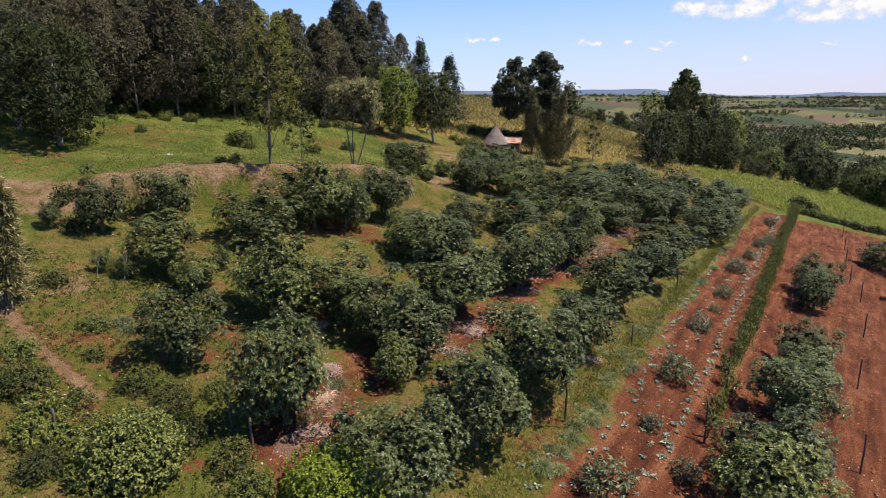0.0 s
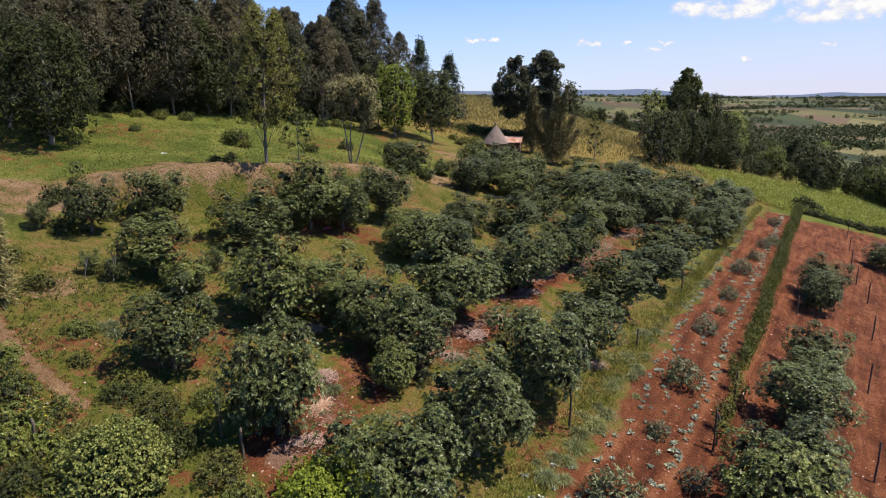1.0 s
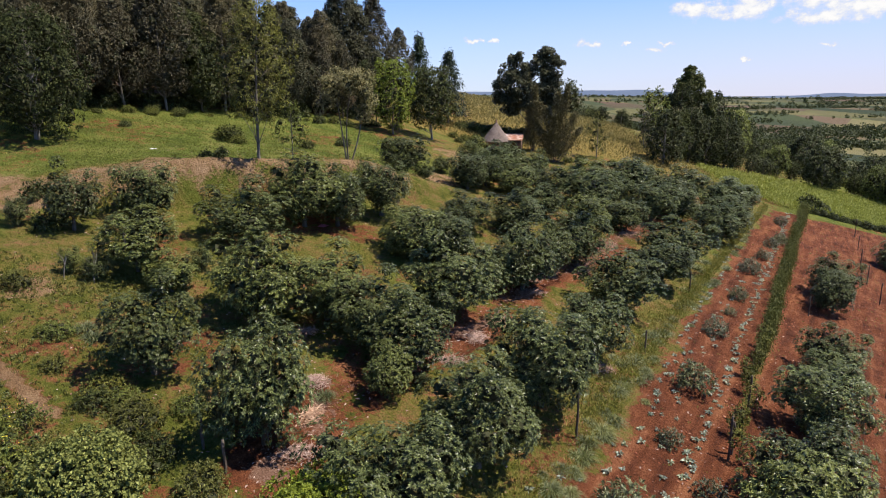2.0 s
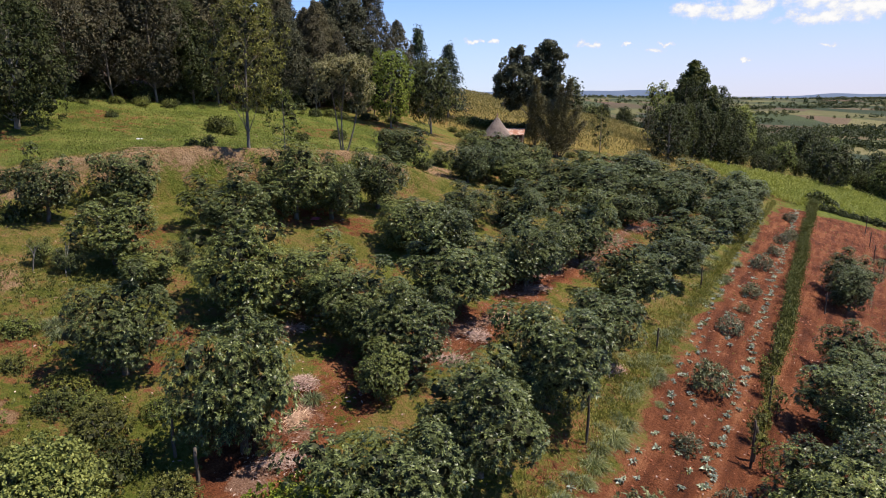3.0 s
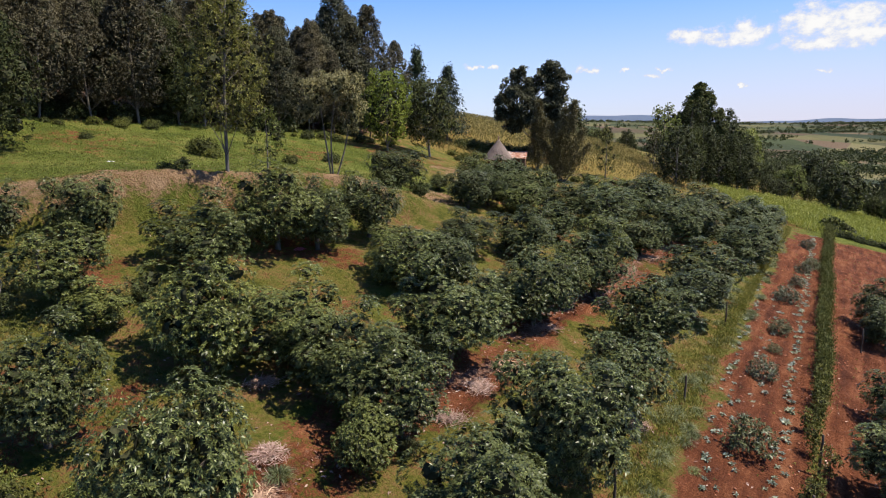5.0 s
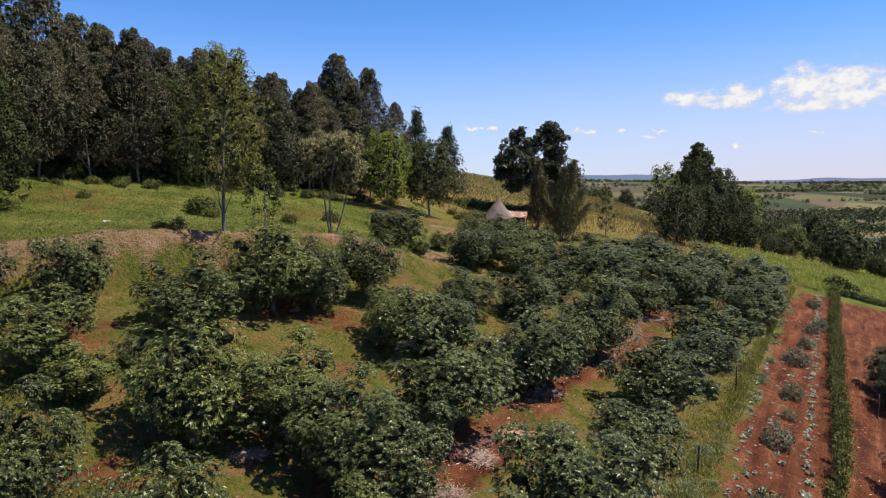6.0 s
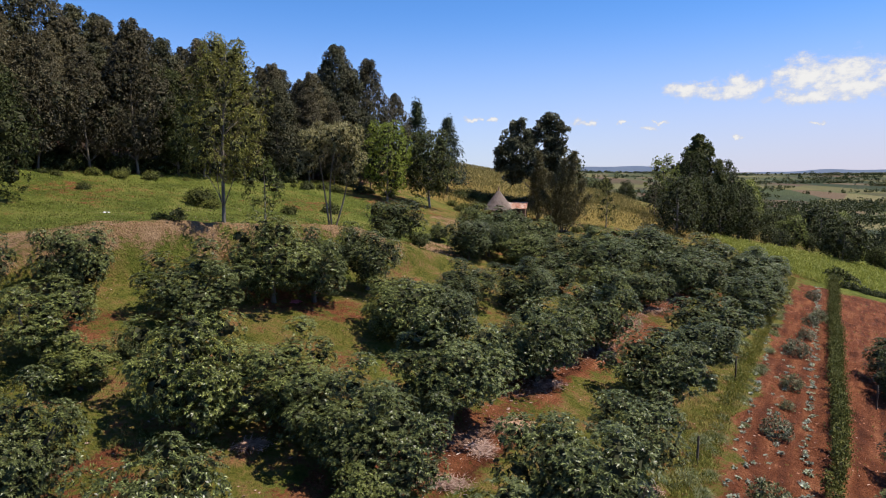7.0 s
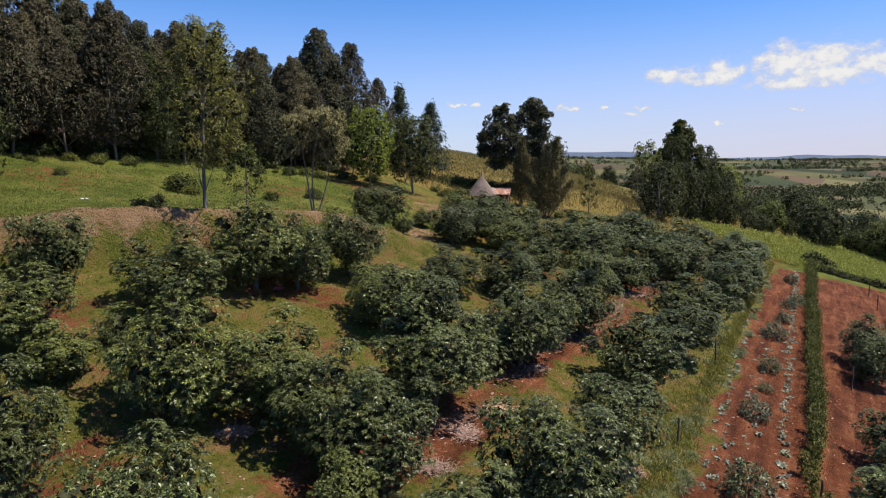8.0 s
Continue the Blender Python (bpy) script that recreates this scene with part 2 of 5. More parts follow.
    warp.inputs[1].default_value = (0.017, 0.0052, 0.0)
    n.link(warp.outputs[0], cell.inputs["Vector"])
    pick = n.tree.nodes.new("ShaderNodeSeparateColor")
    n.link(cell.outputs["Color"], pick.inputs[0])
    fields = n.ramp(pick.outputs[0], [(0.0, (0.028, 0.040, 0.018)), (0.20, (0.060, 0.078, 0.028)), (0.34, (0.125, 0.075, 0.052)),
                                      (0.46, (0.045, 0.060, 0.024)), (0.60, (0.165, 0.150, 0.060)), (0.75, (0.075, 0.095, 0.034)), (0.88, (0.145, 0.090, 0.062)), (1.0, (0.190, 0.175, 0.075))])
    fields = n.mix(n.math("MULTIPLY", n.noise(0.02, 3.0), 0.25), fields, (0.040, 0.055, 0.030))
    col = n.mix(n.attr("far"), col, fields)
    col = n.mix(1.0, col, (0.85, 0.79, 0.78), "MULTIPLY")
    relief = n.math("ADD", n.math("MULTIPLY", fine, 0.7), n.math("MULTIPLY", tiny, 0.3))
    finish(n, col, 0.92, relief, 1.0, 0.34, 0.12)
    return mat


GROUND = ground_material()


# ---- the lie of the land ----
def smooth(a, b, v):
    t = np.clip((v - a) / (b - a), 0, 1)
    return t * t * (3 - 2 * t)


def off_line(x, y, a, b):
    """Distance from the segment a-b, signed distance from its line (left positive) and the run along it."""
    ax, ay = a
    dx, dy = b[0] - ax, b[1] - ay
    size = math.hypot(dx, dy)
    dx, dy = dx / size, dy / size
    run = (x - ax) * dx + (y - ay) * dy
    side = (y - ay) * dx - (x - ax) * dy
    over = np.maximum(np.maximum(-run, run - size), 0)
    return np.hypot(side, over), side, run


FIELD_EDGE = ((-1.0, 17.4), (44.5, 89.8))      # grass margin between orchard and vegetable field
BANK = ((-23.0, 39.5), (-3.0, 57.0))       # foot of the terrace bank


def height(x, y):
    x, y = np.asarray(x, float), np.asarray(y, float)
    u, v = np.clip(x, -130, 115) / 50, (np.clip(y, -90, 166) - 50) / 50
    z = 4.05 + 6.34 * v - 0.70 * v * v - 10.91 * u + 1.08 * u * v - 1.14 * u * u
    _, side, run = off_line(x, y, *BANK)
    z = z + 3.4 * smooth(-1.0, 0.9, side) * np.exp(-np.maximum(side, 0) / 7.5) * smooth(-2, 9, run) * smooth(37, 21, run)
    z = z - 1.6 * np.exp(-((x - 6) / 10) ** 2 - ((y - 98) / 13) ** 2) + 1.3 * np.exp(-((x - 29) / 12) ** 2 - ((y - 112) / 14) ** 2)
    # hummocks
    lumps = 0.10 * np.sin(0.9 * x + 0.5 * y + 1) * np.sin(0.4 * x - 1.1 * y) + 0.05 * np.sin(2.3 * x - 1.7 * y) * np.sin(1.9 * x + 2.6 * y + 2) \
        + 0.03 * np.sin(4.1 * x + 3.3 * y + 0.7) * np.sin(3.7 * x - 4.6 * y)
    _, fside, _ = off_line(x, y, *FIELD_EDGE)
    lumps = lumps + 0.055 * np.sin(fside * 2 * np.pi / 1.7) * smooth(-0.5, -1.5, fside)
    z = z + lumps * (1 - smooth(60, 120, np.hypot(x, y - 50)))
    # the hill on the west side, the valley and the plateau beyond it
    far = np.hypot(x, y)
    valley = -34 + 34 * smooth(900, 2600, far) + 5 * np.sin(x / 210 + 1) * np.sin(y / 260) + 7 * np.sin(x / 620 + 2) * smooth(1500, 3000, far)
    hill = 30 + 0.02 * np.minimum(far, 600)
    beyond = hill + (valley - hill) * smooth(-170, 10, x + 0.12 * y)
    w = smooth(105, 330, np.hypot(x * 0.95, y - 60))
    return z + (beyond - z) * w


def on_ground(x, y, sink=0.0):
    return float(height(x, y)) - sink


HEDGE = ((14.2, 31.0), (54.5, 98.5))         # green strip inside the red field
LANE = [(-6.0, 22.5), (-4.6, 27.0), (0.2, 34.0), (3.3, 38.4), (6.2, 45.0), (10.5, 50.0), (17.0, 61.0), (24.0, 73.0)]
TRACK = [(-26.0, 34.0), (-19.6, 27.6), (-17.4, 25.9), (-15.4, 24.4), (-13.4, 23.2)]
PATCHES = [(-9.0, 20.6, 0.9, 0.7), (-7.2, 46.6, 4.2, 2.4), (-10.4, 28.6, 1.4, 2.2), (-3.5, 29.6, 2.4, 2.6), (12.5, 60.0, 2.0, 1.2),
           (16.5, 60.5, 2.2, 1.4), (-15.8, 38.5, 1.6, 2.5), (-5.2, 24.4, 2.2, 1.8), (-1.0, 84.0, 3.0, 1.5)]
BARE = [(-27.0, 42.0, 6.0, 2.6), (-16.0, 48.0, 3.4, 1.3), (9.0, 94.0, 3.5, 2.5), (-19.0, 31.0, 1.5, 1.5), (1.0, 82.0, 2.5, 3.0), (0.2, 66.0, 2.4, 3.4)]


def along(x, y, points):
    best = np.full(np.shape(x), 1e9)
    for a, b in zip(points, points[1:]):
        best = np.minimum(best, off_line(x, y, a, b)[0])
    return best


def masks(x, y):
    """Where the sheet is bare soil, litter, lush grass, dry crop and far farmland (each 0 to 1)."""
    far = smooth(230, 380, np.hypot(x, y - 40))
    _, side, run = off_line(x, y, *FIELD_EDGE)
    side = side + 0.35 * np.sin(0.55 * run) + 0.2 * np.sin(1.7 * run + 1)
    verge = np.clip(1.75 - 0.03 * run, 0, 1.5)
    in_field = smooth(0.4, -0.6, side + verge) * smooth(1.5, -1.5, run - 86 - 0.85 * np.clip(-side, 0, 13)) * smooth(60, 52, -side)
    hedge = smooth(0.6, 0.2, off_line(x, y, *HEDGE)[0])
    soil = in_field * (1 - 0.55 * hedge)
    for px, py, rx, ry in PATCHES:
        soil = np.maximum(soil, 0.55 * smooth(1.4, 0.5, np.hypot((x - px) / rx, (y - py) / ry)))
    soil = np.maximum(soil, 0.85 * smooth(0.50, 0.15, along(x, y, TRACK)))
    soil = np.maximum(soil, 0.26 + 0.19 * np.sin(0.31 * x + 1.1 * np.sin(0.23 * y)) * np.sin(0.27 * y + 0.8))
    _, bank, brun = off_line(x, y, *BANK)
    face = smooth(-1.0, 0.6, bank) * smooth(6.6, 5.0, bank) * smooth(-10, 0, brun) * smooth(34, 24, brun)
    bare = 0.60 * face
    bare = np.maximum(bare, 0.95 * smooth(0.50, 0.15, along(x, y, TRACK)))
    for px, py, rx, ry in BARE:
        bare = np.maximum(bare, 0.62 * smooth(1.4, 0.5, np.hypot((x - px) / rx, (y - py) / ry)))
    wood = smooth(2.0, 6.0, off_line(x, y, (-37.0, 60.0), (-8.0, 92.0))[1]) * smooth(-5, -12, x)
    lane = along(x, y, LANE)
    litter = smooth(1.3, 0.2, lane) * (0.46 + 0.16 * np.sin(0.9 * y + 1) * np.sin(0.37 * y))
    soil = np.maximum(soil, smooth(2.6, 0.8, lane) * (0.70 + 0.14 * np.sin(0.6 * y)))
    slope = smooth(5.2, 6.6, bank) * smooth(-14, -4, brun) * smooth(46, 36, brun) * (1 - wood)
    lush = np.maximum(0.68 * slope, 0.35 * smooth(4, 0, np.abs(bank + 9)) * smooth(-10, 0, brun))
    lush = np.maximum(lush, 0.24 * smooth(2.2, 0.8, np.abs(side + 0.5 * verge - 0.9)) * (0.6 + 0.5 * np.sin(0.35 * run) ** 2))
    lush = np.maximum(lush, (0.75 * smooth(84, 88, run) * smooth(8, -6, side)) * (1 - in_field))
    lush = np.maximum(lush, 0.5 * hedge)
    crop = smooth(97, 103, y) * smooth(-10, -2, x + 0.1 * y) * smooth(44, 36, x - 0.05 * (y - 100))
    return dict(soil=soil * (1 - far), litter=litter, lush=lush * (1 - far), dry=crop * (1 - far), bare=bare * (1 - far), floor=0.9 * wood * (1 - far), far=far)


def graded(lo, hi, step, reach):
    """Even steps between lo and hi, growing steps out to the reach on both sides."""
    mid = list(np.arange(lo, hi + step / 2, step))
    out, d, s = [], 0.0, step
    while d < reach:
        s *= 1.13
        d += s
        out.append(d)
    return np.array([lo - d for d in reversed(out)] + mid + [hi + d for d in out])


def make_ground():
    xs, ys = graded(-34, 44, 0.38, 4300), graded(14, 92, 0.38, 4300)
    X, Y = np.meshgrid(xs, ys)
    Z = height(X, Y)
    nx, ny = len(xs), len(ys)
    i = np.arange(nx * ny).reshape(ny, nx)
    quads = np.stack([i[:-1, :-1], i[:-1, 1:], i[1:, 1:], i[1:, :-1]], -1).reshape(-1, 4)
    me = mesh_of("ground", np.stack([X, Y, Z], -1).reshape(-1, 3), quads)
    for name, values in masks(X, Y).items():
        me.attributes.new(name, "FLOAT", "POINT").data.foreach_set("value", values.ravel().astype(np.float32))
    me.polygons.foreach_set("use_smooth", np.ones(len(quads), bool))
    me.materials.append(GROUND)
    tagged(new("ground", me), "sloping orchard ground of grass and red earth reaching the horizon", "ground", kind="structure")


def mesh_of(name, verts, faces):
    """A mesh from arrays of corners and of three- or four-sided faces."""
    me = bpy.data.meshes.new(name)
    verts, faces = np.asarray(verts, np.float32), np.asarray(faces, np.int32)
    n, k = faces.shape
    me.vertices.add(len(verts))
    me.vertices.foreach_set("co", verts.ravel())
    me.loops.add(n * k)
    me.loops.foreach_set("vertex_index", faces.ravel())
    me.polygons.add(n)
    me.polygons.foreach_set("loop_start", np.arange(0, n * k, k, dtype=np.int32))
    me.update(calc_edges=True)
    me.validate()
    return me


# ---- plants ----
def unit(v):
    return v / np.maximum(np.linalg.norm(v, axis=-1, keepdims=True), 1e-9)


def leaves(rng, roots, ways, length, width, fold=0.25, droop=0.0, face=None):
    """Leaf blades, each a bent pair of triangles from its root along its way, its upper side towards face. Returns corners and faces."""
    n = len(roots)
    ways = unit(ways)
    face = np.array([0, 0, 1.0]) if face is None else face
    side = unit(np.cross(ways, rng.normal(size=(n, 3)) * 0.4 + face))
    up = np.cross(side, ways)
    size = length * rng.uniform(0.7, 1.25, (n, 1))
    wide = width * rng.uniform(0.75, 1.2, (n, 1))
    belly = roots + ways * size * 0.5
    tip = roots + ways * size - np.array([0, 0, 1.0]) * droop * size
    lift = up * wide * fold
    verts = np.stack([roots, belly + side * wide / 2 + lift, tip, belly - side * wide / 2 + lift], 1).reshape(-1, 3)
    k = np.arange(n)[:, None] * 4
    faces = np.concatenate([k + [0, 1, 3], k + [1, 2, 3]])
    return verts, faces


def tubes(paths, sides=7):
    """Tapered limbs: each path is a list of (place, radius)."""
    verts, faces, at = [], [], 0
    ring = np.arange(sides) * 2 * np.pi / sides
    for path in paths:
        pts = np.array([p for p, _ in path], float)
        way = unit(np.gradient(pts, axis=0))
        for (p, r), w in zip(path, way):
            a = unit(np.cross(w, (0.31, 0.95, 0.05)))
            b = np.cross(w, a)
            verts.append(np.array(p) + r * (np.cos(ring)[:, None] * a + np.sin(ring)[:, None] * b))
        m = len(path)
        for s in range(m - 1):
            for q in range(sides):
                q2 = (q + 1) % sides
                faces.append((at + s * sides + q, at + s * sides + q2, at + (s + 1) * sides + q2, at + (s + 1) * sides + q))
        at += m * sides
    return np.concatenate(verts), np.array(faces)


def limb(rng, a, b, r0, r1, bend=0.12, steps=5):
    a, b = np.array(a, float), np.array(b, float)
    size = np.linalg.norm(b - a)
    sway = rng.normal(size=3) * bend * size
    return [(a + (b - a) * s + sway * np.sin(np.pi * s), r0 + (r1 - r0) * s) for s in np.linspace(0, 1, steps)]


BULGE = {}                                    # by number of faces: the way the crown bulges at each corner
INSIDE = {}                                   # by number of faces: how many of the last ones lie inside


def crown_of(rng, lobes, shoots, blades, length, width, droop=0.3, spread=1.0, out=0.35, inner=0.15, core=18, whorl=False):
    """Foliage: on each lobe, shoots that end in a tuft of blades; a share of them sits inside to close the crown."""
    middle = np.average([c for c, _ in lobes], axis=0)
    roots, ways, facing = [], [], []
    for c, r in lobes:
        c = np.array(c, float)
        r = np.array(r if np.ndim(r) else (r, r, r), float)
        d = unit(rng.normal(size=(shoots, 3)))
        outward = unit(c - middle + 1e-6)
        d = unit(d + out * outward + np.array([0, 0, 0.15]))
        depth = rng.uniform(0.80, 1.04, (shoots, 1))
        deep = rng.random((shoots, 1)) < inner
        p = c + d * r * np.where(deep, rng.uniform(0.2, 0.7, (shoots, 1)), depth)
        p = np.repeat(p, blades, 0)
        dd = np.repeat(d, blades, 0)
        if whorl:                             # blades in a ring round the shoot's tip
            axis = unit(d + (0, 0, 0.75))
            a = unit(np.cross(axis, rng.normal(size=d.shape)))
            b = np.cross(axis, a)
            dd = np.repeat(axis, blades, 0)
            turn = (np.arange(blades) * 2.4)[None, :, None] + rng.uniform(0, 6.3, (shoots, 1, 1))
            ring = (np.cos(turn) * a[:, None] + np.sin(turn) * b[:, None]).reshape(-1, 3)
            w = unit(ring + dd * rng.uniform(-0.05, 0.75, (len(dd), 1)) - np.array([0, 0, droop]))
        else:
            w = unit(dd * 0.8 + spread * unit(rng.normal(size=p.shape)) - np.array([0, 0, droop]))
        roots.append(p + (0.05 if whorl else 0.15) * length * rng.normal(size=p.shape))
        ways.append(w)
        facing.append(dd + np.array([0, 0, 0.5]))
    v, f = leaves(rng, np.concatenate(roots), np.concatenate(ways), length, width, droop=0.15, face=np.concatenate(facing))
    soft = unit(np.concatenate(facing)) + 0.5 * unit(np.concatenate(roots) - middle)
    # dark blades set inside each lobe to stand in for shade between the leaves
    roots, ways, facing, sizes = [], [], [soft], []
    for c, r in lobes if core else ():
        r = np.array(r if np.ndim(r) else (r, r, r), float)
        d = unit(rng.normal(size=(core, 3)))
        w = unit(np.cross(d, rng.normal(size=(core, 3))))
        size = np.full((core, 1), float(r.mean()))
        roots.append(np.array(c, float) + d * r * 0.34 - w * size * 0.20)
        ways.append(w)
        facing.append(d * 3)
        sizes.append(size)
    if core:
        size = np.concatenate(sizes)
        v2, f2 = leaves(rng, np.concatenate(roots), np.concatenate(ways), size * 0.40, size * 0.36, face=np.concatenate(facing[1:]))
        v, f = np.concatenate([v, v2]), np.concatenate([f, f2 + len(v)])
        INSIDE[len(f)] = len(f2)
    BULGE[len(f)] = np.repeat(unit(np.concatenate(facing)), 4, 0)
    return v, f


def thing(name, label, category, group="", at=None):
    """An empty at the base of a thing with parts."""
    ob = new(name)
    ob.empty_display_size = 0.3
    if at is not None:
        ob.matrix_basis = at
    return tagged(ob, label, category, group)


def part(name, verts, faces, mat, parent, label="", shade=True):
    me = mesh_of(name, verts, faces)
    if shade:
        me.polygons.foreach_set("use_smooth", np.ones(len(faces), bool))
    me.materials.append(mat)
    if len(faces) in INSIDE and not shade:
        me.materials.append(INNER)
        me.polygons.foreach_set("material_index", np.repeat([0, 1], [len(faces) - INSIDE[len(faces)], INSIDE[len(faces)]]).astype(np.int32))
    if len(faces) in BULGE and not shade:
        me.polygons.foreach_set("use_smooth", np.ones(len(faces), bool))
        flat = np.asarray(verts, float)
        blade = np.repeat(unit(np.cross(flat[1::4] - flat[0::4], flat[3::4] - flat[0::4])), 4, 0)
        me.normals_split_custom_set_from_vertices(unit(BULGE[len(faces)] * 0.25 + blade * 0.75).tolist())
    ob = new(name, me)
    ob.parent = parent
    if label:
        ob["label"] = label
    return ob


def stem_and_limbs(paths, bark, tree):
    """The stem as one part, and each limb on it as a piece of its own."""
    stem = part("trunk", *tubes(paths[:1], 8), bark, tree)
    for path in paths[1:]:
        part("limb", *tubes([path], 5), bark, stem)


def ball_lobes(rng, count, radius, squash, lobe, low=-0.55, bottom=0.0):
    """Lobes over a dome of the given radius; squash scales its height; its lowest point lies at bottom."""
    k = np.arange(count) + 0.5
    z = 1 - (1 - low) * k / count
    a = k * 2.39996 + rng.uniform(0, 6)
    s = np.sqrt(1 - np.clip(z, -1, 1) ** 2)
    p = np.stack([s * np.cos(a), s * np.sin(a), z], -1) * rng.uniform(0.80, 1.12, (count, 1))
    p[:, :2] += rng.normal(size=(count, 2)) * 0.06
    rim = (1 - lobe * 0.75)
    centre = np.array([0, 0, bottom + squash * radius * (-low * rim + lobe)])
    return [(centre + q * radius * rim * (1, 1, squash), radius * lobe * f) for q, f in zip(p, rng.uniform(0.75, 1.2, count))]


def avocado(seed, fine=True, lobes=26, open_crown=0.0):
    """Unit avocado tree: crown radius 1 and height 2; uneven clumps of glossy leaf rosettes on a short forked trunk."""
    rng = np.random.default_rng(seed)
    tree = thing("avocado_tree", "round avocado tree with dense dark glossy leaves", "tree", "avocado trees of the orchard")
    parts = ball_lobes(rng, lobes, 1.0, 0.95, 0.37, -0.9, 0.05)
    turn = rng.uniform(0, 6, 3)
    parts = [(c * (1 + 0.12 * math.sin(2 * math.atan2(c[1], c[0]) + turn[0]) + 0.10 * math.sin(3 * math.atan2(c[1], c[0]) + turn[1])) + rng.normal(size=3) * 0.06,
              r * rng.uniform(0.72, 1.15) * (1 - 0.25 * open_crown)) for c, r in parts]
    parts += [(c * np.array([0.55, 0.55, 0.75]), r * 1.15) for c, r in parts[::4]]
    shoots, blades = (82, 9) if fine else (62, 7)
    v, f = crown_of(rng, parts, shoots, blades, 0.062 if fine else 0.080, 0.021 if fine else 0.030, 0.02, 0.8, 0.4, 0.05, whorl=True)
    fork = np.array([0.03, 0.02, 0.42])
    limbs = [limb(rng, (0, 0, -0.25), fork, 0.075, 0.055, 0.05)]
    limbs += [limb(rng, fork, np.array(c) * 0.85, 0.042, 0.012) for c, _ in parts[2:lobes:3]]
    tv, tf = tubes(limbs)
    wide = np.percentile(np.hypot(v[:, 0], v[:, 1]), 92)
    low, high = np.percentile(v[:, 2], (1, 99.3))
    for a in (v, tv):
        a[:, :2] /= wide
        a[:, 2] = 0.30 + (a[:, 2] - low) * 1.70 / (high - low)
    part("trunk", tv, tf, BARK_AVOCADO, tree, "short forked grey-brown trunk")
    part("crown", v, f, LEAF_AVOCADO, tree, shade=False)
    return tree


def plant_row(kinds, rows, rng, sink=0.08):
    """Copies of the kinds at rows of (x, y, crown radius, height)."""
    for x, y, r, h in rows:
        kind = kinds[rng.integers(5) + (0 if y < 72 else 5)]
        ob = copy_thing(kind, Matrix.Identity(4))
        ob.matrix_basis = pose(x, y, on_ground(x, y, sink), 0, 0, rng.uniform(0, 360)) @ Matrix.Diagonal((r * rng.uniform(0.97, 1.05), r * rng.uniform(0.97, 1.05), h * 0.485, 1))


def remove(*things):
    """Takes away the patterns from which copies were made."""
    for ob in things:
        for o in (*ob.children_recursive, ob):
            bpy.data.objects.remove(o)


def column_lobes(rng, count, low, high, profile, lobe):
    """Lobes of a tall crown between two heights; profile(s) is its half-width at the share s of its height."""
    got = []
    for k in range(count):
        s = (k + rng.uniform(0, 1)) / count
        a = k * 2.39996 + rng.uniform(-0.4, 0.4)
        wide = profile(s)
        d = wide * rng.uniform(0.45, 0.95)
        got.append((np.array([d * np.cos(a), d * np.sin(a), low + (high - low) * s]), lobe * rng.uniform(0.75, 1.25) * (0.35 + 0.65 * wide / max(profile(0.4), 0.01))))
    return got


def tall_tree(name, label, seed, high, bare, wide, mat, bark, count=34, lobe=0.9, shoots=22, blades=6, length=0.30, width=0.09,
              droop=0.5, lean=0.0, group="", trunk=0.16, top=0.25, base=0.55, squash=1.1):
    """A tree with a clear stem, its crown between bare and high, half-width wide at its broadest."""
    rng = np.random.default_rng(seed)
    tree = thing(name, label, "tree", group)

    def profile(s):
        return wide * (base + (1 - base) * min(s / 0.35, 1)) * (top + (1 - top) * min((1 - s) / 0.6, 1) ** 0.8)

    parts = column_lobes(rng, count, bare + lobe * 0.5, high - lobe * 0.5, profile, lobe)
    crest = np.array([lean, lean * 0.4, high * 0.97])
    shift = [np.array([lean * (c[2] / high) ** 1.5, lean * 0.4 * (c[2] / high) ** 1.5, 0]) for c, _ in parts]
    parts = [(c + s, (r, r, r * squash)) for (c, r), s in zip(parts, shift)]
    v, f = crown_of(rng, parts, shoots, blades, length, width, droop, 0.9, 0.3, 0.2)
    stem = limb(rng, (0, 0, -0.4), crest, trunk, trunk * 0.2, 0.015, 9)
    limbs = [stem]
    for c, r in parts[::2]:
        s = min(max((c[2] - 0.9) / high, 0.15), 0.95)
        a = np.array(stem[int(s * 8)][0])
        limbs.append(limb(rng, a, c, trunk * 0.35 * (1.1 - s), trunk * 0.08, 0.08, 4))
    if group:
        part("trunk", *tubes(limbs, 6), bark, tree, "straight stem with thin limbs")
    else:
        stem_and_limbs(limbs, bark, tree)
    part("crown", v, f, mat, tree, shade=False)
    return tree


def bush(name, label, seed, mat, radius=1.0, count=14, shoots=26, blades=7, length=0.16, width=0.07, squash=0.75, low=-0.2, category="bush", group="", core=18):
    rng = np.random.default_rng(seed)
    ob = thing(name, label, category, group)
    parts = ball_lobes(rng, count, radius, squash, 0.42, low, -0.1)
    v, f = crown_of(rng, parts, shoots, blades, length, width, 0.1, 1.0, 0.3, core=core)
    limbs = [limb(rng, (0, 0, -0.15), c, 0.04 * radius, 0.01 * radius) for c, _ in parts[::2]]
    part("stems", *tubes(limbs, 5), BARK_AVOCADO, ob)
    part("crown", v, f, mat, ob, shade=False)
    return ob


make_ground()
rng = np.random.default_rng(7)

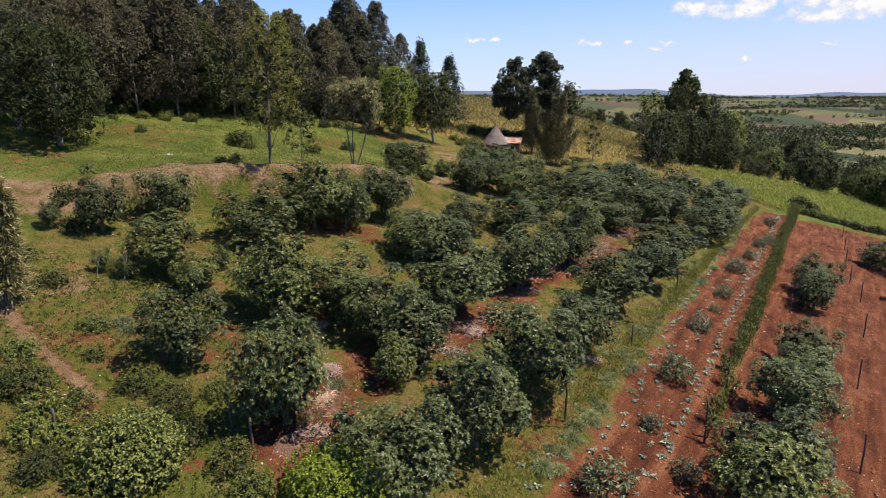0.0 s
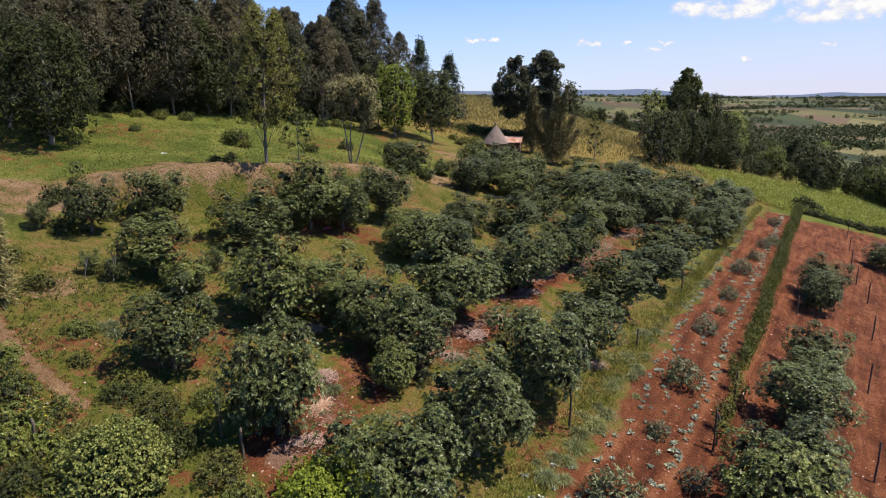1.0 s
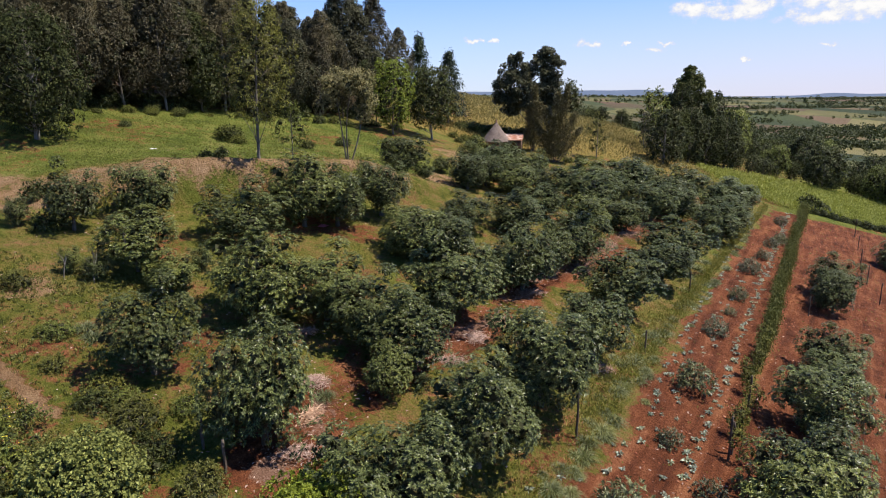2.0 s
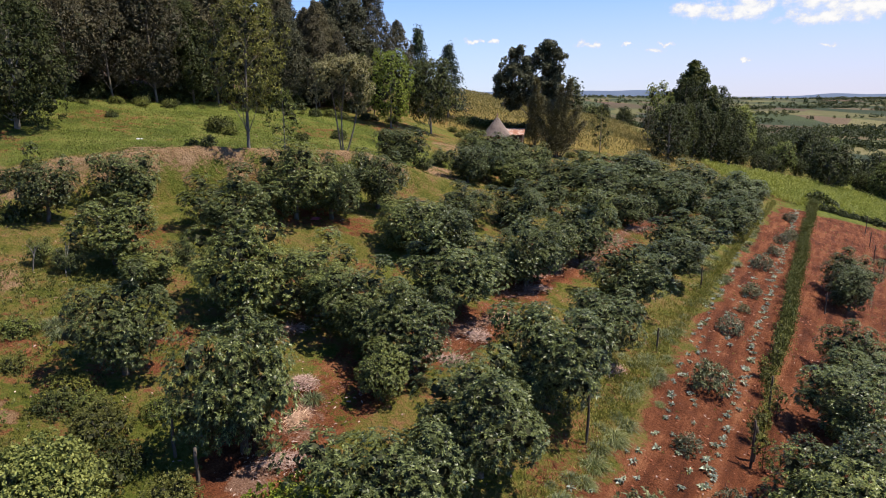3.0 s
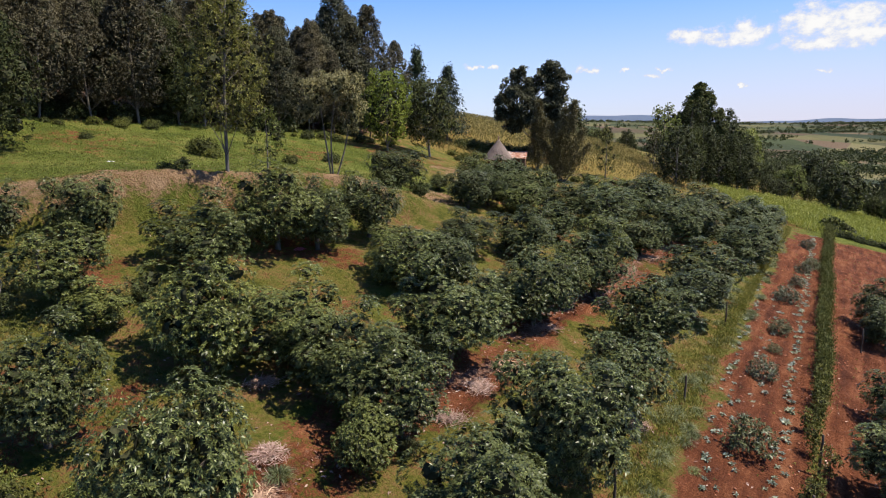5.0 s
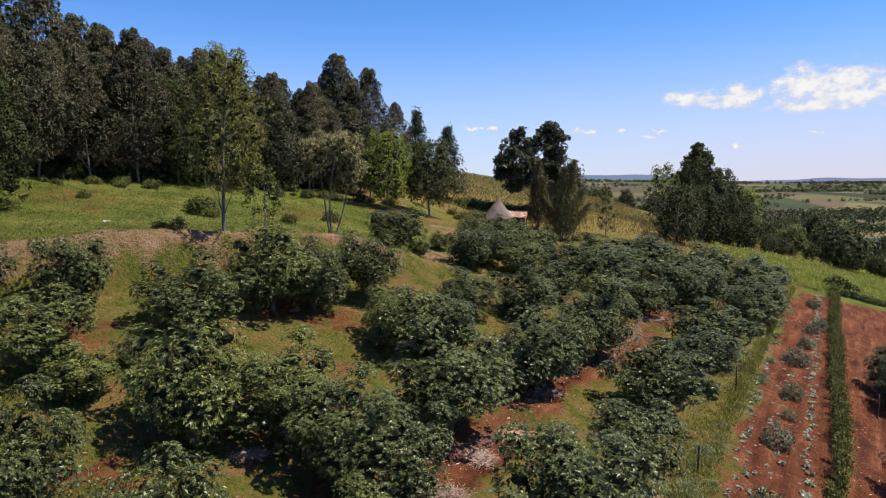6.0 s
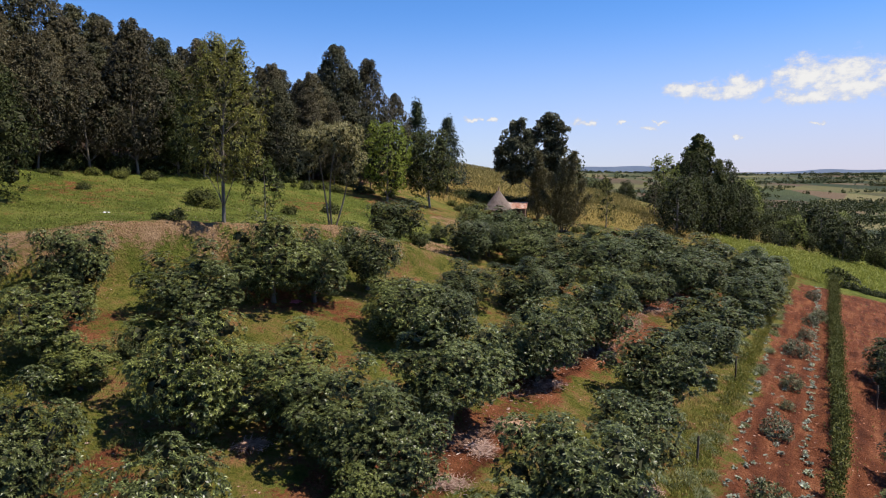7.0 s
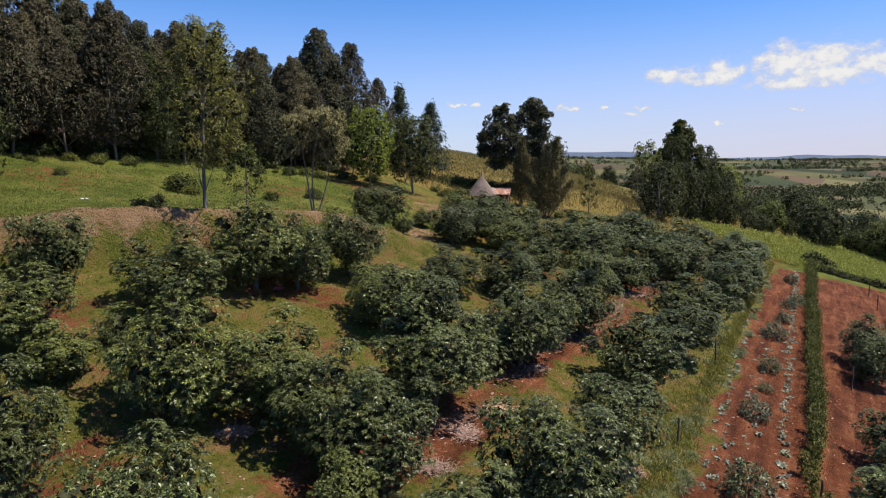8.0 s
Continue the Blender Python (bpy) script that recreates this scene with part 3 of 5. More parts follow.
# ---- orchard ----
AVOCADOS = [avocado(11), avocado(12, True, 30), avocado(13, True, 25, 0.25), avocado(14, True, 28), avocado(19, True, 27),
            avocado(15, False), avocado(16, False, 28), avocado(17, False, 23), avocado(18, False), avocado(20, False, 25, 0.2)]
for rows in (
    [(-20.5, 38.1, 1.55, 4.2), (-17.7, 41.2, 1.8, 3.6), (-15.4, 34.6, 1.85, 3.5), (-13.3, 33.4, 1.35, 2.4), (-23.0, 37.3, 0.6, 1.8), (-18.0, 33.2, 0.55, 1.5), (-16.7, 33.0, 0.6, 1.6), (-13.0, 36.6, 0.6, 1.5),
     (-11.3, 26.5, 1.7, 4.3), (-6.4, 23.8, 1.85, 4.6)],
    [(-11.8, 41.0, 2.5, 4.4), (-9.3, 45.9, 2.5, 5.2), (-7.3, 47.4, 2.2, 4.5), (-4.6, 50.9, 2.1, 4.6), (-3.6, 61.7, 2.05, 3.5), (-1.6, 62.5, 0.9, 1.8)],
    [(-8.7, 32.2, 2.1, 4.6), (-5.8, 33.8, 2.25, 4.2), (-3.3, 32.0, 2.0, 4.2), (-1.5, 30.5, 2.0, 4.2), (-2.3, 28.2, 1.05, 2.8), (-1.9, 44.3, 2.2, 3.5), (0.4, 44.6, 2.1, 3.6), (0.5, 36.8, 2.5, 5.1), (5.2, 43.0, 2.25, 4.5), (10.0, 49.4, 2.35, 5.3), (3.2, 41.6, 1.5, 3.6), (7.6, 47.0, 1.6, 3.8)],
    [(1.7, 52.0, 2.1, 3.5), (5.9, 54.4, 2.3, 3.9), (2.5, 64.7, 2.0, 3.5), (5.7, 72.6, 2.1, 4.0), (8.4, 70.0, 1.9, 3.4), (4.4, 67.6, 2.0, 3.8), (7.0, 66.2, 2.1, 3.8), (9.8, 74.0, 2.0, 3.7), (3.6, 75.5, 1.8, 3.5), (7.6, 78.0, 1.9, 3.4), (0.0, 69.4, 1.0, 1.8), (9.0, 60.5, 1.9, 3.2), (13.0, 59.5, 2.0, 3.4), (16.8, 62.0, 1.9, 3.0)],
    [(11.7, 69.4, 2.25, 3.4), (14.9, 67.6, 2.9, 4.3), (21.1, 77.3, 3.3, 4.7), (21.4, 68.2, 2.6, 4.1), (28.9, 80.9, 3.15, 4.7), (27.4, 65.8, 2.6, 4.8), (34.5, 80.0, 3.2, 4.8), (36.8, 83.5, 2.6, 4.2), (32.3, 76.5, 2.5, 4.3), (30.0, 70.0, 2.3, 4.2), (25.3, 70.6, 2.2, 3.8), (16.5, 76.0, 2.5, 3.8), (24.8, 74.0, 2.5, 3.9), (24.6, 83.5, 2.5, 3.8), (18.0, 72.0, 2.2, 3.6), (32.0, 73.5, 2.0, 3.2), (38.0, 85.5, 2.4, 3.4)],
    [(19.1, 54.4, 2.8, 4.6), (16.4, 49.1, 2.1, 3.6), (11.6, 43.0, 2.3, 4.0), (8.1, 35.1, 1.75, 4.0), (4.5, 29.9, 2.35, 4.7), (1.4, 25.1, 2.2, 4.6), (-1.8, 20.6, 2.2, 4.0)],
    [(33.2, 55.6, 1.95, 4.3), (31.3, 52.2, 1.7, 3.7), (23.7, 39.6, 1.8, 3.8), (21.6, 35.8, 1.7, 3.6), (19.0, 32.2, 2.15, 4.2), (15.4, 26.4, 2.1, 4.1), (13.2, 23.4, 2.2, 4.6), (50.3, 72.1, 2.1, 4.0), (28.2, 33.5, 1.9, 3.4), (26.0, 29.0, 1.9, 3.4), (45.0, 60.5, 1.4, 2.6)],
):
    plant_row(AVOCADOS, rows, rng)
remove(*AVOCADOS)

# ---- woodland on the hill ----
GUM = "slender gum tree with grey-green hanging leaves in the wood"
RUSSET = "gum tree with a russet-tinged crown in the wood"
WOOD = "gum trees of the wood"
GUMS = [tall_tree("gum_tree", GUM, 31, 15, 2.2, 3.5, LEAF_GUM, BARK_GUM, 56, 1.25, 110, 5, 0.22, 0.085, group=WOOD, top=0.10),
        tall_tree("gum_tree", GUM, 32, 16, 2.4, 3.1, LEAF_GUM, BARK_GUM, 56, 1.25, 110, 5, 0.22, 0.085, lean=0.6, group=WOOD, top=0.10),
        tall_tree("gum_tree", RUSSET, 33, 14, 2.0, 3.8, LEAF_GUM_BROWN, BARK_GUM, 56, 1.3, 110, 5, 0.22, 0.085, lean=-0.5, group=WOOD, top=0.10),
        tall_tree("gum_tree", RUSSET, 34, 16, 2.2, 3.3, LEAF_GUM_BROWN, BARK_GUM, 56, 1.25, 110, 5, 0.22, 0.085, group=WOOD, top=0.10),
        tall_tree("gum_tree", "dark dense gum tree in the wood", 35, 13, 1.4, 3.8, LEAF_DARK, BARK_GUM, 56, 1.3, 110, 5, 0.22, 0.085, group=WOOD, top=0.10)]


def stand(tree, x, y, turn=0.0, size=1.0, sink=0.1, tall=1.0):
    tree.matrix_basis = pose(x, y, on_ground(x, y, sink), 0, 0, turn) @ Matrix.Diagonal((size, size, size * tall, 1))
    return tree


def copies(kinds, places, rng, low=0.85, high=1.1, sink=0.1):
    for x, y, *size in places:
        stand(copy_thing(kinds[rng.integers(len(kinds))], Matrix.Identity(4)), x, y, rng.uniform(0, 360), (size or [1.0])[0] * rng.uniform(low, high), sink)


edge_a, edge_b = np.array([-43.0, 58.0]), np.array([-10.0, 92.0])
for row in range(3):
    for k in range(13):
        s = (k + 0.5 * (row % 2) + rng.uniform(-0.25, 0.25)) / 12
        x, y = edge_a + (edge_b - edge_a) * s + np.array([-0.72, 0.70]) * (row * 3.6 + rng.uniform(-0.9, 0.9))
        size = (1.05 - 0.33 * s) * rng.uniform(0.80, 1.10)
        stand(copy_thing(GUMS[(0, 2, 3, 2, 1, 3, 4)[rng.integers(7)]], Matrix.Identity(4)), x, y, rng.uniform(0, 360), size)
# the tallest ones that stand over the rest
for k, (x, y, size) in enumerate(((-41.5, 72.5, 1.15), (-39.1, 75.0, 1.14), (-36.9, 77.2, 1.02), (-34.9, 79.3, 0.94), (-32.0, 82.3, 0.90), (-28.7, 80.0, 0.86), (-28.7, 84.3, 0.83), (-27.4, 87.1, 0.85), (-24.4, 88.7, 0.85),
                                  (-22.0, 91.2, 0.80), (-19.7, 93.6, 0.82), (-17.2, 91.8, 0.76), (-14.2, 100.6, 1.18), (-16.0, 102.0, 0.95), (-10.3, 103.0, 1.06), (-11.8, 101.0, 0.95), (-6.7, 106.9, 0.80))):
    stand(copy_thing(GUMS[(1, 3, 0, 1, 3)[k % 5]], Matrix.Identity(4)), x, y, rng.uniform(0, 360), size)
remove(*GUMS)

# undergrowth along the wood's edge
UNDER = [bush("undergrowth_bush", "dark leafy bush at the foot of the wood", 41, LEAF_DARK, 1.0, 12, 34, 6, 0.17, 0.07, group="bushes at the wood's edge"),
         bush("undergrowth_bush", "green leafy bush at the foot of the wood", 42, LEAF_STRIP, 1.0, 12, 34, 6, 0.17, 0.07, group="bushes at the wood's edge")]
places = []
for k in range(26):
    s = (k + rng.uniform(-0.3, 0.3)) / 25
    x, y = np.array([-39.0, 60.5]) + (np.array([-5.0, 92.0]) - np.array([-39.0, 60.5])) * s + rng.normal(size=2) * 0.7
    places.append((x, y, rng.uniform(0.35, 0.95)))
copies(UNDER, places + [(-19.8, 63.8, 1.2), (-18.6, 62.6, 0.7), (-13.0, 66.0, 0.7), (-28.5, 62.0, 0.6), (-10.5, 72.0, 0.9), (-5.0, 78.0, 0.8)], rng)
copies(UNDER[1:], [(5.0, 101.0, 1.0), (3.2, 99.5, 0.9), (4.2, 97.0, 0.8), (2.4, 96.5, 0.7), (5.8, 98.8, 0.7), (1.6, 100.0, 0.8), (17.5, 93.0, 0.8), (19.5, 94.5, 0.9), (21.0, 92.5, 0.6), (24.0, 95.0, 0.8)], rng)
copies(UNDER[:1], [(3.0 + 1.25 * k, 107.0 + 0.2 * k, 1.15) for k in range(9)], rng, 0.9, 1.2)

more = []
for k in range(46):
    x, y = edge_a + (edge_b - edge_a) * ((k + rng.uniform(-0.4, 0.4)) / 45) + np.array([-0.72, 0.70]) * rng.uniform(0.5, 9)
    more.append((x, y, rng.uniform(0.9, 1.7)))
copies(UNDER[:1], more, rng)

# ---- single trees on the terrace ----
stand(tall_tree("silky_oak", "light green silky oak with a pale bare trunk", 51, 11.2, 2.6, 2.6, LEAF_LIGHT, BARK_GUM, 52, 0.90, 64, 6, 0.16, 0.052, 0.3,
                lean=0.5, trunk=0.12, top=0.35), -13.1, 49.4)
stand(tall_tree("sapling_tree", "slim young tree with grey-green leaves on the terrace", 52, 4.6, 1.0, 1.2, LEAF_BUSH, BARK_OAK, 14, 0.55, 22, 6, 0.16, 0.06, 0.3,
                trunk=0.06), -11.2, 51.5)


def leaning_tree(x, y):
    """Three thin stems that lean apart and carry one loose crown."""
    r = np.random.default_rng(53)
    tree = thing("leaning_tree", "loose olive tree on three thin leaning stems", "tree")
    tops = [np.array([-0.9, 0.2, 5.6]), np.array([0.5, -0.3, 6.2]), np.array([1.2, 0.4, 5.0])]
    for k, top in enumerate(tops):
        part("stem", *tubes([limb(r, (0.12 * k - 0.1, 0, -0.3), top, 0.075, 0.03, 0.04, 7)], 6), BARK_GUM, tree)
    lobes = [(t + r.normal(size=3) * (0.5, 0.5, 0.75), r.uniform(0.48, 0.80)) for t in tops for _ in range(12)]
    v, f = crown_of(r, lobes, 48, 6, 0.19, 0.07, 0.3)
    part("crown", v, f, LEAF_OLIVE, tree, shade=False)
    stand(tree, x, y)


leaning_tree(-7.6, 55.7)
stand(tall_tree("fresh_green_tree", "fresh yellow-green broadleaf tree on the grass slope", 54, 9.2, 1.2, 3.2, LEAF_BRIGHT, BARK_OAK, 48, 1.15, 44, 6, 0.22, 0.095, 0.2, trunk=0.14, top=0.4), -6.2, 86.0)
stand(tall_tree("broadleaf_tree", "rounded mid-green broadleaf tree with a short stem", 55, 9.6, 1.7, 3.4, LEAF_DARK, BARK_OAK, 48, 1.2, 44, 6, 0.22, 0.095, 0.2, trunk=0.16, top=0.45), -1.3, 90.0)
stand(tall_tree("broadleaf_tree", "dark rounded broadleaf tree over the pasture", 56, 9.5, 0.6, 4.0, LEAF_VALLEY, BARK_OAK, 56, 1.3, 90, 6, 0.19, 0.075, 0.2, trunk=0.22, top=0.5), -31.0, 53.0)
stand(tall_tree("broadleaf_tree", "dark rounded broadleaf tree over the pasture", 57, 10.5, 1.2, 3.4, LEAF_GUM, BARK_OAK, 56, 1.2, 90, 6, 0.19, 0.075, 0.2, trunk=0.2, top=0.5), -36.0, 56.0)


def conifer(name, label, seed, high, wide, mat, x, y):
    """Tiered spire: whorls of drooping boughs, each a flat spray of needles."""
    r = np.random.default_rng(seed)
    tree = thing(name, label, "tree")
    roots, ways, limbs = [], [], [limb(r, (0, 0, -0.3), (0, 0, high), 0.16, 0.02, 0.01, 7)]
    for k in range(17):
        s = (k + r.uniform(0.2, 0.8)) / 17
        z = high * (0.12 + 0.86 * s)
        size = wide * (1 - s) ** 0.85 * r.uniform(0.8, 1.2) + 0.12
        for b in range(7):
            a = b * 0.9 + k * 1.7 + r.uniform(-0.3, 0.3)
            out = np.array([math.cos(a), math.sin(a), -0.08])
            reach = size * r.uniform(0.6, 1.1)
            limbs.append([(np.array([0, 0, z]), 0.03), (np.array([0, 0, z]) + out * reach, 0.01)])
            n = 46
            p = np.array([0, 0, z]) + out * (reach * np.sqrt(r.uniform(0.05, 1, (n, 1)))) + r.normal(size=(n, 3)) * (0.22, 0.22, 0.34)
            roots.append(p)
            ways.append(out + r.normal(size=(n, 3)) * 0.55 + (0, 0, -0.1))
    v, f = leaves(r, np.concatenate(roots), np.concatenate(ways), 0.46, 0.17, 0.2, 0.25)
    stem_and_limbs(limbs, BARK_GUM, tree)
    part("crown", v, f, mat, tree, shade=False)
    stand(tree, x, y)


conifer("conifer", "dark tiered conifer with a pointed top", 61, 11.0, 3.9, LEAF_CYPRESS, 1.0, 109.0)
conifer("conifer", "grey-green tiered conifer with a pointed top", 62, 12.5, 3.0, LEAF_CYPRESS, -3.6, 108.0)


def clump_tree(name, label, seed, high, lobes, mat, x, y, trunk=0.25, shoots=64, length=0.36, width=0.15):
    """A broad tree with its foliage in separate clouds, given as (x, y, height, radius, flatness)."""
    r = np.random.default_rng(seed)
    tree = thing(name, label, "tree")
    clouds, limbs = [], [limb(r, (0, 0, -0.4), (0.2, 0, high * 0.8), trunk, trunk * 0.3, 0.02, 7)]
    for cx, cy, cz, cr, flat in lobes:
        for _ in range(13):
            d = unit(r.normal(size=3)) * r.uniform(0.35, 0.85) * cr
            size = cr * r.uniform(0.22, 0.42)
            clouds.append((np.array([cx, cy, cz]) + d * (1, 1, 0.75 * flat), (size, size, size * 0.75 * flat)))
        limbs.append(limb(r, (0.1, 0, max(cz - 2.2, 1.2)), (cx, cy, cz), trunk * 0.4, 0.03, 0.06, 5))
    v, f = crown_of(r, clouds, shoots // 2, 6, length, width, 0.15, 0.9, 0.2, 0.2)
    stem_and_limbs(limbs, BARK_GUM, tree)
    part("crown", v, f, mat, tree, shade=False)
    stand(tree, x, y)


clump_tree("shade_tree", "large dark shade tree with foliage in layered clouds beside the hut", 63, 14.5,
           [(-4.2, 0, 8.2, 1.9, 1.0), (-3.4, 0, 10.4, 1.8, 1.0), (-2.2, 0.3, 12.2, 1.6, 1.0), (-4.6, 0.3, 6.6, 1.5, 0.9), (-1.8, 0, 9.6, 2.2, 1.0), (-2.4, 0, 7.2, 2.2, 1.0), (-2.6, 0.2, 5.0, 1.7, 1.0),
            (0, 0, 11.0, 1.9, 1.0), (0.2, 0, 8.4, 2.2, 1.0), (0, 0, 5.8, 2.0, 1.0), (2.6, 0, 13.4, 1.4, 0.9), (3.8, 0, 12.0, 1.5, 0.8), (1.6, 0, 12.2, 1.4, 0.9), (2.8, 0, 10.4, 1.9, 0.9),
            (3.9, 0, 9.2, 1.5, 0.8), (2.4, 0, 8.2, 1.9, 0.9), (3.2, 0, 6.6, 1.6, 0.9), (1.6, 0, 4.6, 1.8, 1.0)],
           LEAF_SHADE, 13.6, 106.5)


def casuarina(label, seed, tops, mat, x, y):
    """Feathery tree: upright plumes of thin drooping needles."""
    r = np.random.default_rng(seed)
    tree = thing("casuarina_tree", label, "tree")
    roots, ways, limbs = [], [], []
    for tx, ty, tz, wide in tops:
        limbs.append(limb(r, (0.1 * tx, 0.1 * ty, -0.3), (tx, ty, tz), 0.09, 0.015, 0.02, 6))
        n = int(430 * tz)
        s = r.uniform(0.08, 1.0, (n, 1)) ** 0.85
        stem = np.concatenate([s * tx, s * ty, s * tz], 1)
        out = unit(r.normal(size=(n, 3)) * (1, 1, 0.3))
        roots.append(stem + out * wide * (1.05 - s) ** 0.75 * r.uniform(0.1, 1, (n, 1)))
        ways.append(out * 0.6 + (0, 0, 0.55) + r.normal(size=(n, 3)) * 0.35)
    v, f = leaves(r, np.concatenate(roots), np.concatenate(ways), 0.46, 0.062, 0.2, 0.25)
    stem_and_limbs(limbs, BARK_GUM, tree)
    part("crown", v, f, mat, tree, shade=False)
    stand(tree, x, y)


casuarina("feathery brownish casuarina with upright plumes", 64, [(0, 0, 9.4, 1.7), (0.9, 0.2, 7.0, 1.6), (-0.8, 0, 6.4, 1.6)], LEAF_CASUARINA, 13.4, 99.0)
casuarina("feathery olive casuarina with several spiky tops", 65, [(0.4, 0, 9.2, 2.0), (1.6, 0.3, 10.0, 1.6), (-1.4, 0.2, 7.4, 2.0), (2.8, 0, 6.6, 2.0), (-0.4, -0.6, 6.0, 2.0), (-2.4, 0.3, 5.0, 1.8), (3.6, 0.2, 4.6, 1.6)], LEAF_CASUARINA, 15.2, 91.5)
casuarina("feathery young casuarina beside the footpath", 66, [(0, 0, 6.6, 1.2), (0.4, 0.2, 5.2, 1.0), (-0.5, 0.1, 4.4, 1.0)], LEAF_OLIVE, -19.9, 28.4)

# ---- trees on the far side of the orchard ----
clump_tree("tall_spreading_tree", "tall dark spreading tree over the valley wood", 67, 17.0,
           [(0, 0, 16.0, 1.3, 1.3), (0.4, 0, 14.8, 1.6, 1.1), (-0.7, 0, 13.8, 1.8, 1.1), (0.9, 0, 13.6, 2.0, 1.1), (-1.8, 0.3, 12.6, 1.8, 1.0), (-3.6, 0, 10.4, 2.0, 1.0), (2.4, 0, 11.0, 2.2, 1.0), (-0.6, 0, 10.0, 2.4, 1.0),
            (-4.4, 0, 7.4, 2.3, 1.0), (3.6, 0, 7.8, 2.4, 1.0), (0.4, 0, 6.6, 2.8, 1.0), (-2.0, 0, 4.0, 2.6, 1.0), (3.2, 0, 4.2, 2.6, 1.0)], LEAF_DARK, 47.0, 129.0, 0.3, 76)
stand(tall_tree("valley_tree", "slim dark tree with a pointed crown", 68, 13.5, 2.0, 1.9, LEAF_DARK, BARK_GUM, 26, 1.0, 30, 5, 0.34, 0.12, trunk=0.18), 53.4, 131.0)
stand(tall_tree("broadleaf_tree", "dark rounded broadleaf tree behind the orchard", 69, 8.6, 0.3, 3.4, LEAF_DARK, BARK_OAK, 40, 1.2, 30, 6, 0.28, 0.11, 0.2, trunk=0.2, top=0.5), 34.6, 104.5)
stand(tall_tree("broadleaf_tree", "green rounded tree with a pale visible stem", 70, 10.6, 4.0, 2.3, LEAF_BUSH, BARK_OAK, 24, 1.0, 28, 6, 0.28, 0.11, 0.2, trunk=0.16, top=0.5), 36.5, 117.0)
stand(tall_tree("young_gum", "thin yellow-green young tree behind the orchard", 71, 6.8, 0.8, 1.6, LEAF_LIGHT, BARK_OAK, 16, 0.7, 22, 6, 0.22, 0.08, 0.2, trunk=0.08), 22.5, 98.0)
stand(tall_tree("young_gum", "thin russet young tree beside the dry field", 72, 6.5, 0.8, 1.3, LEAF_GUM_BROWN, BARK_OAK, 16, 0.6, 22, 6, 0.2, 0.07, 0.2, trunk=0.08), 33.8, 112.0)

for x, y, high, wide, seed in ((38.6, 112.5, 8.0, 3.4, 73), (43.5, 118.0, 9.5, 3.2, 74), (48.0, 121.0, 9.0, 3.6, 75), (52.5, 124.0, 8.5, 3.6, 76), (44.5, 126.0, 13.0, 3.4, 77), (50.5, 129.5, 12.0, 3.2, 78)):
    stand(tall_tree("broadleaf_tree", "dense dark green tree of the thicket behind the orchard", seed, high, 0.2, wide, LEAF_VALLEY if seed % 2 else LEAF_DARK, BARK_OAK, 40, 1.2, 60, 5, 0.26, 0.11, 0.2,
                    group="trees of the thicket", trunk=0.2, top=0.4), x, y)

VALLEY = [tall_tree("valley_tree", "dark green tree of the valley wood", 81, 7.5, 0.2, 3.0, LEAF_VALLEY, BARK_OAK, 26, 1.5, 44, 4, 0.30, 0.15, 0.2, group="trees of the valley wood", top=0.5),
          tall_tree("valley_tree", "green tree of the valley wood", 82, 7.0, 0.2, 3.2, LEAF_DARK, BARK_OAK, 26, 1.5, 44, 4, 0.30, 0.15, 0.2, group="trees of the valley wood", top=0.55),
          tall_tree("valley_tree", "light green tree of the valley wood", 83, 8.0, 0.6, 2.6, LEAF_BUSH, BARK_OAK, 26, 1.4, 44, 4, 0.30, 0.15, 0.2, group="trees of the valley wood", top=0.4)]
places = []
while len(places) < 230:
    x, y = rng.uniform(24, 190), 123 + 110 * rng.random() ** 1.6
    if x < 52 and y < 185 or x < 80 and rng.random() < 0.4:
        continue
    edge = 123.5 if x < 80 else 123.5 - 0.15 * (x - 80)
    if y > edge and x < 0.74 * y + 12 and all((x - p) ** 2 + (y - q) ** 2 > 8 for p, q, _ in places):
        places.append((x, y, 0.45 + 1.0 * rng.random() ** 2.2))
copies(VALLEY, places + [(46.0, 172.0, 0.7), (40.0, 168.0, 0.6), (49.0, 150.0, 0.6), (52.0, 125.5, 0.7)], rng)
remove(*VALLEY)

# ---- bushes, young trees ----
YOUNG = [bush("young_avocado", "young avocado bush with grey-green leaves in red earth", 91, LEAF_YOUNG, 1.0, 11, 22, 7, 0.20, 0.060, 0.95, -0.4, "tree", "young avocado trees in the field", core=5),
         bush("young_avocado", "young avocado bush with grey-green leaves in red earth", 92, LEAF_YOUNG, 1.0, 9, 18, 7, 0.20, 0.060, 0.95, -0.2, "tree", "young avocado trees in the field", core=4)]
copies(YOUNG, [(13.3, 34.4, 0.95), (10.2, 29.0, 0.65), (17.8, 42.5, 0.75), (22.8, 50.4, 0.7), (27.2, 58.0, 0.9), (20.6, 46.8, 0.4), (6.6, 23.6, 1.15), (10.9, 25.9, 0.8), (34.5, 69.0, 0.8), (36.9, 71.8, 0.9), (42.2, 82.2, 0.9), (31.0, 63.5, 0.6)], rng, 0.95, 1.05)
remove(*YOUNG)
HEDGEROW = [bush("hedge_bush", "tangled green bush beside the fence line", 93, LEAF_BUSH, 1.0, 12, 44, 7, 0.10, 0.042, 0.7, -0.1, group="bushes of the field hedge"),
            bush("hedge_bush", "dark tangled bush beside the fence line", 94, LEAF_DARK, 1.0, 12, 44, 7, 0.10, 0.042, 0.75, -0.1, group="bushes of the field hedge"),
            bush("hedge_bush", "yellow-green weedy bush beside the fence line", 95, LEAF_LIGHT, 1.0, 12, 44, 7, 0.10, 0.036, 0.7, 0.0, group="bushes of the field hedge")]
